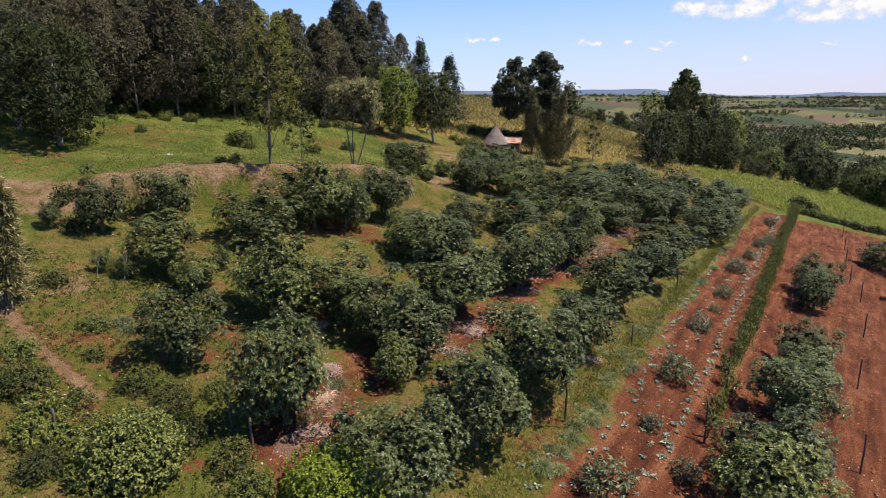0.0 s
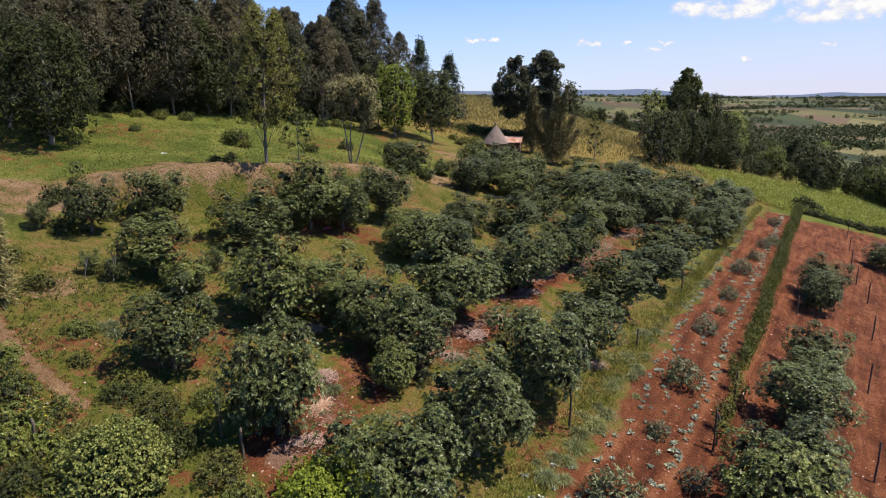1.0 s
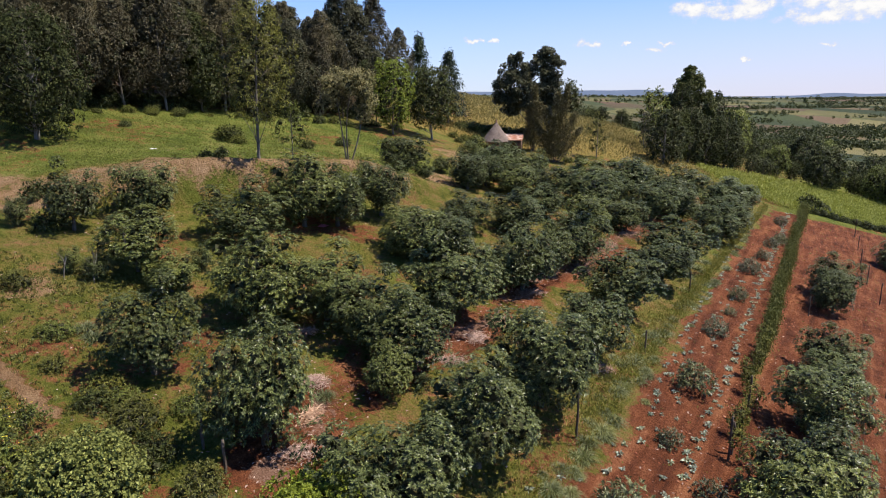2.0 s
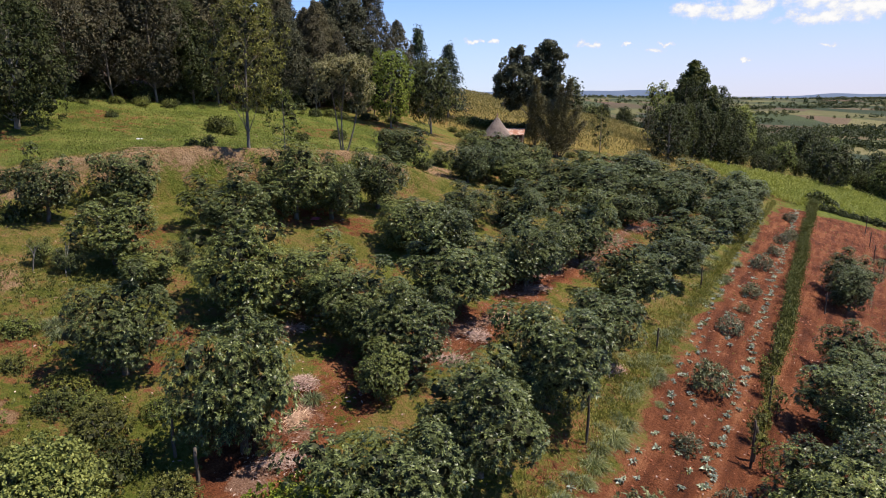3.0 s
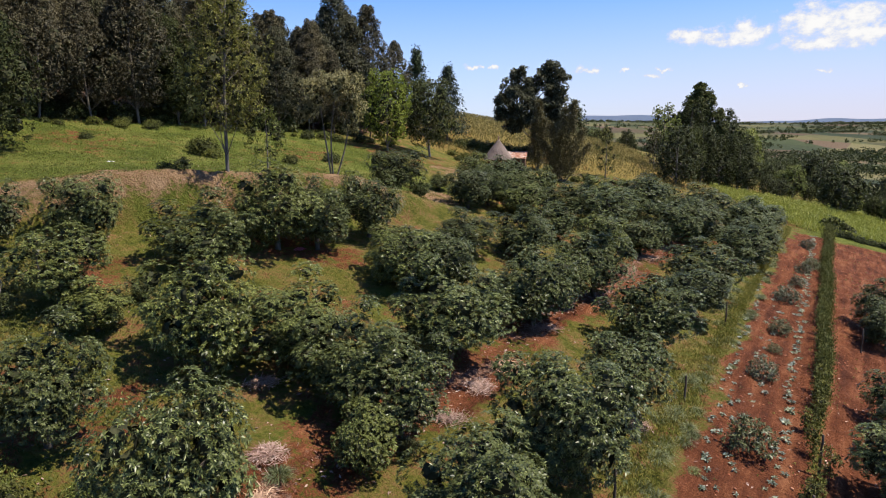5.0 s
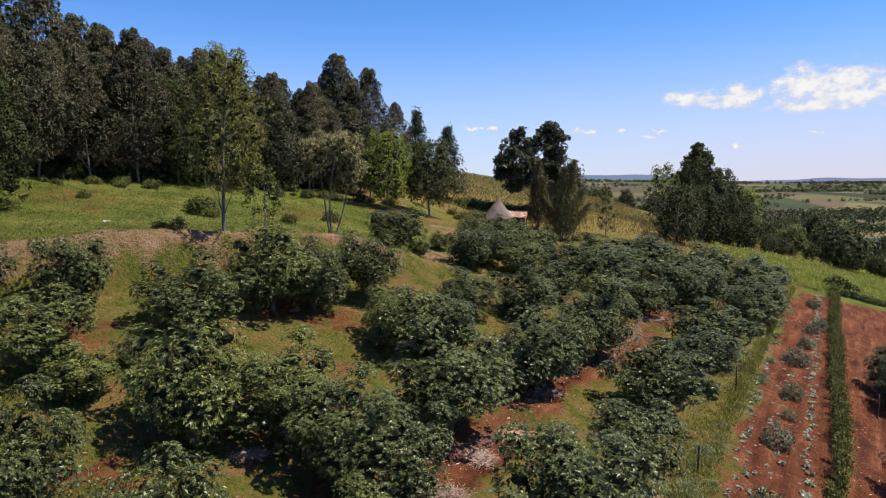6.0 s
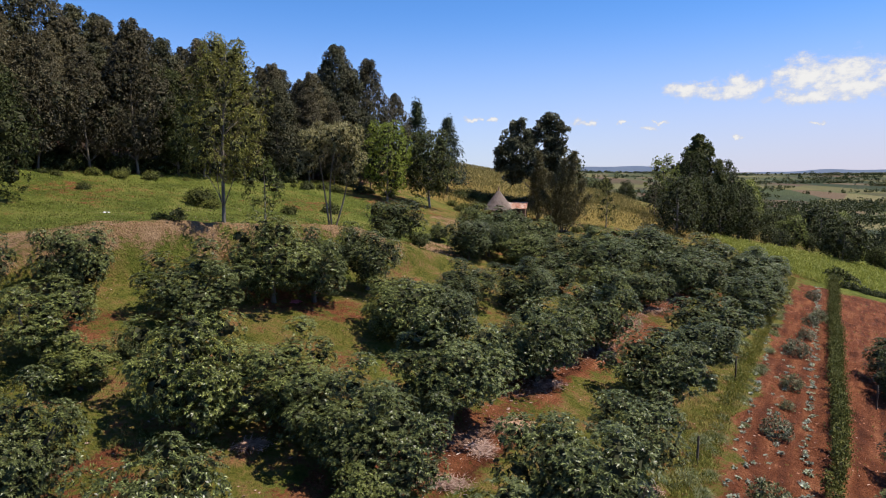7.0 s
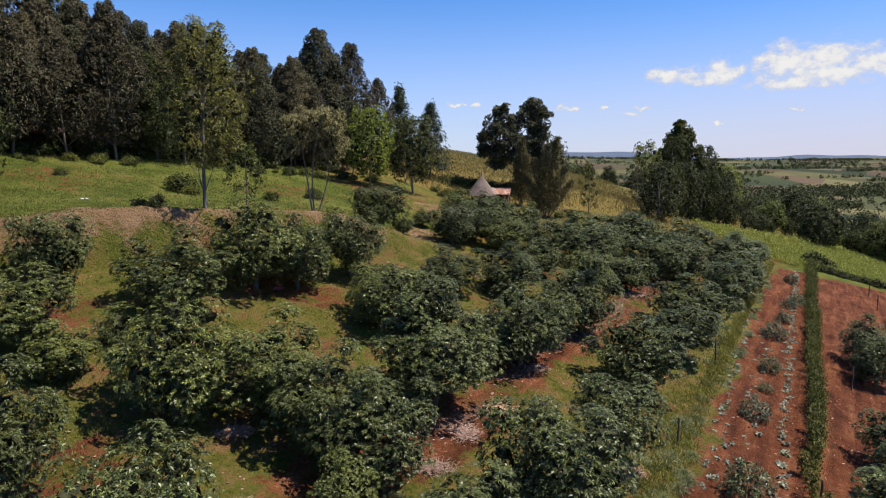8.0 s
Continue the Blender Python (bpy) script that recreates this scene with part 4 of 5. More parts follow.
copies([HEDGEROW[k] for k in (0, 2, 2, 0, 2, 1)], [(-12.4, 24.8, 1.0), (-11.2, 24.1, 0.8), (-10.6, 23.3, 1.0), (-9.6, 21.9, 0.9), (-7.6, 20.9, 0.9), (-6.6, 20.0, 0.8), (-16.0, 22.8, 1.0), (-12.5, 21.0, 0.9),
                  (-14.2, 20.4, 0.9), (-17.4, 24.9, 0.8)], rng)
copies([HEDGEROW[k] for k in (0, 2, 2, 0, 2, 1)], [(-17.2, 21.6, 0.9), (-18.6, 23.4, 0.8), (-13.2, 19.0, 0.8), (-15.6, 19.2, 0.7), (-11.0, 17.6, 0.8), (-9.4, 24.9, 0.6), (-15.8, 27.8, 0.7), (-19.5, 31.0, 0.8), (-22.0, 33.0, 0.9)], rng)
more = []
while len(more) < 34:
    x, y = rng.uniform(-24, -6), rng.uniform(12, 30)
    if x + 0.62 * (y - 20) < -7.5 and min(math.hypot(x - px, y - py) for px, py in TRACK) > 1.3 and abs(0.78 * (x + 15.4) + 0.62 * (y - 24.4)) > 1.0:
        more.append((x, y, rng.uniform(0.35, 0.85)))
copies([HEDGEROW[k] for k in (0, 2, 2, 0, 2, 1)], more, rng)
remove(*HEDGEROW)
stand(bush("broadleaf_bush", "pale green bush with large round leaves", 96, LEAF_PALE, 1.0, 26, 130, 6, 0.062, 0.052, 0.9, -0.3), -10.6, 19.8, 0, 1.65)
stand(bush("bright_bush", "bright green fine-leaved bush at the orchard's foot", 97, LEAF_BRIGHT, 1.0, 30, 230, 7, 0.050, 0.028, 0.80, -0.1), -3.6, 19.7, 0, 2.0)
SMALL = [bush("small_bush", "small dark bush on bare ground of the terrace", 98, LEAF_DARK, 1.0, 8, 24, 6, 0.20, 0.08, 0.9, -0.2)]
copies(SMALL, [(-16.4, 48.1, 0.55), (-15.2, 47.6, 0.65), (-21.6, 37.4, 0.9), (-24.2, 41.0, 0.9)], rng)
remove(*SMALL)
BORDER = [bush("border_bush", "dark low bush along the maize field", 99, LEAF_DARK, 1.0, 9, 22, 6, 0.24, 0.10, 0.8, -0.1, group="bushes along the maize")]
copies(BORDER, [(54.0 + 1.5 * k, 96.3 + (0.0 if k < 5 else 0.45 * (k - 5)) - 0.25 * min(k, 5), 0.9) for k in range(15)] + [(55.3, 99.5, 1.7), (56.8, 98.6, 1.4)], rng)
remove(*BORDER)
remove(*UNDER)


# ---- vegetable field ----
def brassica(seed):
    r = np.random.default_rng(seed)
    ob = thing("cabbage_plant", "blue-grey cabbage plant with open leaves in red earth", "vegetable", "cabbages in the field")
    n = 11
    a = np.arange(n) * 2.4 + r.uniform(-0.2, 0.2, n)
    tilt = np.linspace(0.25, 1.1, n)
    ways = np.stack([np.cos(a), np.sin(a), tilt], -1)
    v, f = leaves(r, np.tile([[0, 0, 0.05]], (n, 1)) + ways * 0.04, ways, 0.36, 0.17, 0.3, 0.3)
    part("leaf_rosette", v, f, LEAF_BRASSICA, ob, shade=False)
    part("stalk", *tubes([[((0, 0, -0.06), 0.025), ((0, 0, 0.12), 0.018)]], 5), LEAF_BRASSICA, ob)
    return ob


CABBAGES = [brassica(101), brassica(102), brassica(103)]
for (x0, y0), (x1, y1), count, scatter in (((5.6, 23.6), (31.6, 70.4), 84, 0.2), ((10.0, 26.6), (48.4, 91.6), 170, 0.16), ((9.6, 28.8), (28.9, 62.4), 36, 0.3), ((7.6, 23.0), (11.0, 28.6), 12, 0.5), ((3.4, 22.3), (5.4, 25.4), 8, 0.5)):
    for k in range(count):
        s = (k + rng.uniform(-0.4, 0.4)) / count
        x, y = x0 + (x1 - x0) * s + rng.normal() * scatter, y0 + (y1 - y0) * s + rng.normal() * scatter
        stand(copy_thing(CABBAGES[rng.integers(3)], Matrix.Identity(4)), x, y, rng.uniform(0, 360), rng.uniform(0.40, 0.74), 0.02)
for k in range(26):
    x, y = 42.5 + rng.uniform(0, 9), 47.5 + rng.uniform(0, 12)
    stand(copy_thing(CABBAGES[rng.integers(3)], Matrix.Identity(4)), x, y, rng.uniform(0, 360), rng.uniform(0.8, 1.2), 0.02)
remove(*CABBAGES)


def grass_clump(seed):
    r = np.random.default_rng(seed)
    ob = thing("grass_clump", "grey-green clump of long arching grass blades", "grass", "grass clumps on the field margin")
    n = 340
    a = r.uniform(0, 2 * np.pi, n)
    out = r.uniform(0.15, 1.7, n)
    ways = np.stack([np.cos(a) * out, np.sin(a) * out, np.ones(n)], -1)
    root = np.stack([np.cos(a), np.sin(a), 0 * a], -1) * r.uniform(0, 0.16, (n, 1))
    v, f = leaves(r, root, ways, 0.75, 0.022, 0.2, 0.45)
    part("foliage", v, f, LEAF_CLUMP, ob, shade=False)
    return ob


CLUMPS = [grass_clump(111), grass_clump(112), grass_clump(113)]
copies(CLUMPS, [(6.2, 27.8, 1.1), (7.9, 30.0, 1.0), (9.2, 33.2, 1.0), (6.6, 29.4, 0.8), (7.1, 28.9, 1.0), (5.8, 26.8, 1.15), (8.7, 32.4, 1.0), (10.4, 35.9, 1.1), (12.0, 37.0, 0.9), (13.8, 40.8, 1.0), (16.5, 45.8, 1.0), (18.2, 49.3, 0.9), (21.4, 55.3, 0.9), (-1.0, 30.1, 0.9), (-4.8, 27.2, 0.9)], rng)
copies(CLUMPS, [(4.1, 24.3, 1.1), (7.6, 30.6, 0.8), (9.6, 34.0, 0.8), (11.0, 34.8, 0.7), (12.9, 39.2, 0.8), (15.2, 43.4, 0.9), (19.8, 52.4, 0.8), (23.0, 57.6, 0.9), (25.4, 61.0, 0.8), (9.4, 36.0, 0.7), (17.4, 47.2, 0.8)], rng)
copies(CLUMPS, [(27.5, 64.4, 0.9), (29.4, 67.6, 0.9), (31.5, 71.0, 0.8), (34.0, 74.8, 0.9), (14.4, 42.0, 0.7), (-15.0, 28.6, 1.1), (-14.4, 28.0, 1.0), (36.6, 78.6, 0.9), (39.0, 82.2, 0.9), (41.0, 85.6, 0.8)], rng)
more = []
for k in range(64):
    s = rng.uniform(0.10, 0.84)
    off = rng.uniform(-0.3 - min(max(1.75 - 2.56 * s, 0), 1.5), 0.6)
    more.append((-1.0 + 45.5 * s - 0.85 * off, 17.4 + 72.4 * s + 0.53 * off, rng.uniform(0.5, 1.0)))
copies(CLUMPS, more, rng)
remove(*CLUMPS)


def field_post(seed, tall, thick=0.055):
    r = np.random.default_rng(seed)
    ob = thing("field_post", "weathered dark wooden post stuck upright in the ground", "post", "posts in the field")
    path = [((r.normal() * 0.012, r.normal() * 0.012, z), thick * (1 - 0.12 * z / tall) * r.uniform(0.9, 1.1)) for z in np.linspace(-0.3, tall, 8)]
    top = path[-1]
    path += [(tuple(np.array(top[0]) + (0.004, 0, 0.02)), top[1] * 0.6), (tuple(np.array(top[0]) + (0.004, 0, 0.025)), 0.004)]
    part("shaft", *tubes([path], 8), POST_WOOD, ob)
    return ob


for k, (x, y, tall) in enumerate([(5.8, 28.0, 2.1), (11.7, 37.7, 1.4), (16.1, 33.9, 1.9), (13.0, 29.1, 2.2), (28.4, 50.4, 1.6), (21.1, 29.2, 2.2), (27.2, 39.2, 2.1), (33.4, 48.4, 2.0),
                                  (39.1, 57.9, 2.0), (41.5, 63.5, 1.9), (-8.3, 23.1, 1.3), (-13.6, 20.6, 1.2), (-7.2, 22.0, 1.2), (13.3, 29.5, 1.6), (18.3, 48.6, 1.8), (45.6, 71.0, 1.8), (50.0, 78.5, 1.8), (54.6, 86.5, 2.4)]):
    stand(field_post(120 + k, tall), x, y, 37 * k, 1.0, 0.0)


def sapling(seed, tall):
    r = np.random.default_rng(seed)
    ob = thing("sapling", "thin young sapling with sparse yellow-green leaves", "sapling", "saplings of the green strip")
    part("stem", *tubes([limb(r, (0, 0, -0.1), (0.05, 0, tall), 0.022, 0.008, 0.03)], 5), BARK_AVOCADO, ob)
    lobes = [(np.array([0.03, 0, tall * s]) + r.normal(size=3) * 0.1, 0.26) for s in (0.4, 0.55, 0.7, 0.85, 1.0)]
    v, f = crown_of(r, lobes, 16, 5, 0.13, 0.05, 0.1)
    part("crown", v, f, LEAF_LIGHT, ob, shade=False)
    return ob


for k in range(9):
    s = k / 8
    stand(sapling(140 + k, rng.uniform(1.0, 1.7)), 12.9 + 8.0 * s + rng.normal() * 0.25, 28.9 + 13.2 * s + rng.normal() * 0.25, 40 * k)


# ---- straw heaps and litter ----
def straw_heap(seed, wide, deep):
    r = np.random.default_rng(seed)
    ob = thing("straw_heap", "heap of bleached pinkish crop straw on the ground", "straw", "straw heaps in the orchard lane")
    n = 760
    p = r.normal(size=(n, 3)) * (wide * 0.55, deep * 0.5, 0)
    p[:, 2] = 0.03 + 0.09 * np.exp(-(p[:, 0] / wide) ** 2 - (p[:, 1] / deep) ** 2) * r.uniform(0.2, 1, n)
    ways = r.normal(size=(n, 3)) * (1, 1, 0.16)
    v, f = leaves(r, p, ways, 0.34, 0.026, 0.3, 0.0)
    tagged(part("straw", v, f, STRAW, ob, shade=False), kind="stuff")
    return ob


for k, (x, y, wide, deep) in enumerate([(-5.4, 23.7, 0.9, 0.5), (-5.4, 28.0, 0.5, 0.6), (0.2, 32.3, 0.9, 0.6), (3.2, 37.4, 0.7, 0.7), (5.7, 42.6, 0.8, 0.7), (8.5, 34.7, 0.5, 0.6), (-5.2, 26.0, 0.3, 0.7), (1.8, 34.9, 0.5, 0.7),
                                        (10.0, 48.6, 0.9, 1.0), (17.0, 61.0, 1.3, 1.0), (-6.6, 32.0, 0.5, 0.4)]):
    stand(straw_heap(160 + k, wide, deep), x, y, 0, 1.0, 0.0)


# ---- hut and shed ----
def rust_material():
    mat, n = material("rusty_iron")
    blot = n.noise(1.6, 5.0, 0.65)
    fine = n.noise(9.0, 4.0, 0.6)
    col = n.ramp(n.math("ADD", n.math("MULTIPLY", blot, 0.7), n.math("MULTIPLY", fine, 0.3)), [(0.35, (0.16, 0.06, 0.035)), (0.5, (0.34, 0.15, 0.09)), (0.6, (0.50, 0.42, 0.38)), (0.75, (0.62, 0.58, 0.55))])
    finish(n, col, 0.6, fine, 0.3, 0.02, 0.4, metal=0.2)
    return mat


def thatch_material():
    mat, n = material("old_thatch")
    streak = n.noise(14.0, 5.0, 0.6, stretch=(1, 1, 0.12))
    blot = n.noise(1.1, 4.0)
    geo = n.tree.nodes.new("ShaderNodeNewGeometry")
    col = n.ramp(n.math("ADD", n.math("MULTIPLY", streak, 0.6), n.math("MULTIPLY", blot, 0.4)), [(0.3, (0.080, 0.058, 0.050)), (0.5, (0.185, 0.138, 0.120)), (0.7, (0.310, 0.245, 0.220))])
    col = n.mix(n.math("MULTIPLY", geo.outputs["Random Per Island"], 0.35), col, (0.20, 0.17, 0.155))
    finish(n, col, 0.95, streak, 0.8, 0.04, 0.1)
    return mat


def mud_material():
    mat, n = material("mud_wall")
    a, b = n.noise(1.3, 5.0), n.noise(8.0, 4.0)
    col = n.ramp(n.math("ADD", n.math("MULTIPLY", a, 0.6), n.math("MULTIPLY", b, 0.4)), [(0.3, (0.20, 0.10, 0.065)), (0.55, (0.34, 0.20, 0.135)), (0.75, (0.45, 0.31, 0.23))])
    finish(n, col, 0.95, b, 0.6, 0.03, 0.1)
    return mat


THATCH, MUD, RUST = thatch_material(), mud_material(), rust_material()
BOARD = bark_material("shed_board", (0.070, 0.038, 0.028), (0.190, 0.105, 0.075), 7.0)
PALE_BOARD = bark_material("pale_board", (0.22, 0.15, 0.12), (0.42, 0.33, 0.28), 7.0)


def box(cx, cy, cz, sx, sy, sz):
    v = np.array([(cx + a * sx / 2, cy + b * sy / 2, cz + c * sz / 2) for c in (-1, 1) for b in (-1, 1) for a in (-1, 1)])
    return v, np.array([(0, 2, 3, 1), (4, 5, 7, 6), (0, 1, 5, 4), (2, 6, 7, 3), (0, 4, 6, 2), (1, 3, 7, 5)])


def joined(pieces):
    vs, fs, at = [], [], 0
    for v, f in pieces:
        vs.append(v)
        fs.append(f + at)
        at += len(v)
    return np.concatenate(vs), np.concatenate(fs)


def hut(x, y):
    """Round mud hut: wall with a doorway, thatch in overlapping courses of reed bundles, tied tip."""
    r = np.random.default_rng(180)
    ob = thing("round_hut", "round mud hut under a steep grey thatched cone roof", "hut")
    R, wall, eave, rise = 1.45, 1.55, 1.95, 2.6
    pieces, n = [], 40
    for k in range(n):
        a0, a1 = 2 * np.pi * k / n, 2 * np.pi * (k + 1) / n
        if 5.1 < a0 < 5.7:                       # doorway
            lo = 1.35
        else:
            lo = -0.4
        ring = [(rr * math.cos(a), rr * math.sin(a), z) for z in (lo, wall) for rr, a in ((R, a0), (R, a1), (R - 0.14, a1), (R - 0.14, a0))]
        pieces.append((np.array(ring), np.array([(0, 1, 5, 4), (1, 2, 6, 5), (2, 3, 7, 6), (3, 0, 4, 7), (4, 5, 6, 7), (3, 2, 1, 0)])))
    part("wall", *joined(pieces), MUD, ob, "red-brown mud wall with a low doorway", shade=False)
    bundles = []
    for course in range(9):
        s0, s1 = course / 9 - 0.03, (course + 1) / 9 + 0.035
        for k in range(46):
            a = 2 * np.pi * (k + 0.5 * (course % 2)) / 46 + r.normal() * 0.02
            w = 2 * np.pi / 46 * 0.62
            proud = 0.025 + r.uniform(0, 0.05)
            row = []
            for s, extra in ((max(s0, 0), proud * 0.7), (min(s1, 1.0), 0.0)):
                rad, z = eave * (1 - s) + 0.05 + extra * 0.5, wall - 0.25 + rise * s + extra * 0.6
                if s <= 0.0:
                    z -= r.uniform(0, 0.10)
                for da in (-w, 0, w):
                    q = rad + (0.03 if da == 0 else 0)
                    row.append((q * math.cos(a + da), q * math.sin(a + da), z))
            bundles.append((np.array(row), np.array([(0, 1, 4, 3), (1, 2, 5, 4)])))
    cone = []
    ring = np.arange(24) * 2 * np.pi / 24
    for rr, z in ((eave - 0.08, wall - 0.24), (0.03, wall - 0.3 + rise)):
        cone += [(rr * math.cos(a), rr * math.sin(a), z) for a in ring]
    bundles.append((np.array(cone), np.array([(k, (k + 1) % 24, 24 + (k + 1) % 24, 24 + k) for k in range(24)])))
    part("roof", *joined(bundles), THATCH, ob, "weathered grey thatch in courses", shade=False)
    part("roof_tip", *tubes([[((0, 0, wall + rise - 0.45), 0.16), ((0, 0, wall + rise - 0.2), 0.10), ((0, 0, wall + rise - 0.08), 0.13), ((0.02, 0, wall + rise + 0.25), 0.03)]], 8), STRAW, ob, "tied straw tip")
    posts = [limb(r, (1.6 * math.cos(a), 1.6 * math.sin(a), -0.4), (1.6 * math.cos(a), 1.6 * math.sin(a), wall + 0.05), 0.04, 0.035, 0.01) for a in (5.0, 5.8)]
    for path in posts:
        part("door_post", *tubes([path], 6), POST_WOOD, ob)
    stand(ob, x, y, 0, 1.0, 0.0)


def shed(x, y, turn):
    """Lean-to of rough boards with an open doorway and a rusty corrugated roof."""
    r = np.random.default_rng(181)
    ob = thing("small_shed", "small board shed under a rusty corrugated iron roof", "shed")
    W, D, Hh = 2.3, 1.9, 1.9

    def boards(side, along_x, lo, hi, skip=()):
        at = lo
        while at < hi - 0.02:
            w = min(r.uniform(0.14, 0.22), hi - at)
            mid = at + w / 2
            if not any(a < mid < b for a, b in skip):
                h = Hh + r.uniform(-0.06, 0.0) + (0.55 if side == D / 2 and along_x else 0)
                b = box(mid if along_x else side, side if along_x else mid, h / 2 - 0.1, w * 0.93 if along_x else 0.03, 0.03 if along_x else w * 0.93, h + 0.2)
                part("board", *b, BOARD if r.random() < 0.7 else PALE_BOARD, ob, shade=False)
            at += w

    boards(-D / 2, True, -W / 2, W / 2, ((-0.35, 0.45),))
    boards(D / 2, True, -W / 2, W / 2)
    boards(-W / 2, False, -D / 2, D / 2)
    boards(W / 2, False, -D / 2, D / 2)
    xs = np.linspace(-W / 2 - 0.25, W / 2 + 0.25, 61)
    wave = 0.02 * np.cos(xs * 2 * np.pi / 0.09 / 2)
    rows = [np.stack([xs, np.full(61, yy), wave + Hh + 0.02 + 0.62 * ((yy + D / 2) / D) + lift], -1) for lift in (0, 0.012) for yy in (-D / 2 - 0.3, D / 2 + 0.25)]
    v = np.concatenate(rows)
    k = np.arange(60)
    f = np.concatenate([np.stack([k, k + 1, k + 62, k + 61], -1), np.stack([k + 122, k + 123, k + 184, k + 183], -1)])
    part("roof", v, f, RUST, ob, "rusty and bleached corrugated iron roof")
    for px, py in ((-W / 2, -D / 2), (W / 2, -D / 2), (-W / 2, D / 2), (W / 2, D / 2)):
        part("corner_post", *tubes([limb(r, (px * 1.03, py * 1.03, -0.4), (px * 1.03, py * 1.03, Hh + 0.1), 0.06, 0.05, 0.01)], 7), POST_WOOD, ob)
    stand(ob, x, y, turn, 1.0, 0.0)


hut(7.8, 97.5)
shed(10.3, 97.5, -12)


# ---- odds and ends ----
def flowering_weed(seed):
    """Rank weed with small yellow blossoms on its tips."""
    r = np.random.default_rng(seed)
    ob = thing("flowering_weed", "rank green weed with small yellow flowers", "weed", "yellow-flowered weeds on the rough slope")
    lobes = [(np.array([r.normal() * 0.3, r.normal() * 0.3, r.uniform(0.3, 0.9)]), 0.3) for _ in range(8)]
    v, f = crown_of(r, lobes, 18, 6, 0.13, 0.05, 0.1)
    part("leafage", v, f, LEAF_BUSH, ob, shade=False)
    stems = [limb(r, (0, 0, -0.1), c, 0.015, 0.006) for c, _ in lobes]
    part("stem", *tubes(stems, 4), BARK_AVOCADO, ob)
    for c, _ in lobes[:4]:
        p = c + r.normal(size=(3, 3)) * 0.14 + (0, 0, 0.3)
        v, f = leaves(r, np.repeat(p, 5, 0), r.normal(size=(15, 3)) + (0, 0, 0.6), 0.045, 0.035, 0.1)
        part("blossom", v, f, PETAL, ob, "yellow blossom", shade=False)
    return ob


PETAL, nodes = material("yellow_petal")
hue = nodes.tree.nodes.new("ShaderNodeNewGeometry")
finish(nodes, nodes.ramp(hue.outputs["Random Per Island"], [(0.0, (0.50, 0.36, 0.02)), (1.0, (0.75, 0.62, 0.06))]), 0.6, translucent=0.2)
WEEDS = [flowering_weed(190), flowering_weed(191)]
copies(WEEDS, [(-13.4, 20.9, 1.0), (-12.8, 20.4, 0.9), (-14.8, 21.8, 1.0), (-13.9, 22.4, 0.9), (-11.9, 18.7, 0.9)], rng)
remove(*WEEDS)


def bare_stick(seed, tall):
    r = np.random.default_rng(seed)
    ob = thing("bare_sapling", "pale bare forked sapling without leaves", "sapling", "bare saplings on the grass")
    top = np.array([0.25, 0.05, tall])
    part("stem", *tubes([limb(r, (0, 0, -0.15), top, 0.035, 0.018, 0.08, 6)], 6), BARK_OAK, ob)
    for k in range(2):
        part("twig", *tubes([limb(r, top * 0.6, top * 0.6 + np.array([(-0.4, 0.3)[k], 0.1, 0.6]), 0.018, 0.006, 0.08)], 5), BARK_OAK, ob)
    return ob


for k, (x, y, tall) in enumerate(((-18.0, 32.4, 1.3), (-16.6, 32.5, 1.6), (-17.1, 33.9, 1.2))):
    stand(bare_stick(194 + k, tall), x, y, 70 * k)


def cloth(name, label, seed, mat, x, y, wide):
    """A dropped crumpled sheet."""
    r = np.random.default_rng(seed)
    g = np.linspace(-0.5, 0.5, 9)
    X, Y = np.meshgrid(g, g)
    X, Y = X + r.normal(size=X.shape) * 0.03, Y + r.normal(size=X.shape) * 0.03
    Z = 0.10 + 0.12 * np.abs(r.normal(size=X.shape)) * (1 - (X ** 2 + Y ** 2))
    i = np.arange(81).reshape(9, 9)
    f = np.stack([i[:-1, :-1], i[:-1, 1:], i[1:, 1:], i[1:, :-1]], -1).reshape(-1, 4)
    me = mesh_of(name, np.stack([X * wide, Y * wide, Z * wide - 0.05 * wide], -1).reshape(-1, 3), f)
    me.materials.append(mat)
    stand(tagged(new(name, me), label, "litter"), x, y, 20 * seed, 1.0, 0.0)


def cloth_material(name, a, b):
    mat, n = material(name)
    finish(n, n.mix(n.noise(9.0, 3.0), a, b), 0.7)
    return mat


cloth("plastic_bag", "crumpled white plastic bag dropped on the pasture", 3, cloth_material("white_film", (0.55, 0.55, 0.55), (0.8, 0.8, 0.8)), -22.6, 53.8, 0.45)
cloth("pink_cloth", "crumpled pink cloth dropped under a tree", 4, cloth_material("pink_cotton", (0.45, 0.08, 0.14), (0.65, 0.20, 0.26)), -8.2, 46.6, 0.6)

# ---- maize, dry crop, green strip ----
def stuff(name, verts, faces, mat, label, category):
    me = mesh_of(name, verts, faces)
    me.materials.append(mat)
    return tagged(new(name, me), label, category, kind="stuff")


def inside(x, y, corners):
    hit = np.zeros(np.shape(x), bool)
    for (ax, ay), (bx, by) in zip(corners, corners[1:] + corners[:1]):
        cross = ((ay > y) != (by > y)) & (x < (bx - ax) * (y - ay) / (by - ay + 1e-12) + ax)
        hit ^= cross
    return hit


def scatter(r, lo, hi, count):
    return r.uniform(lo[0], hi[0], count), r.uniform(lo[1], hi[1], count)


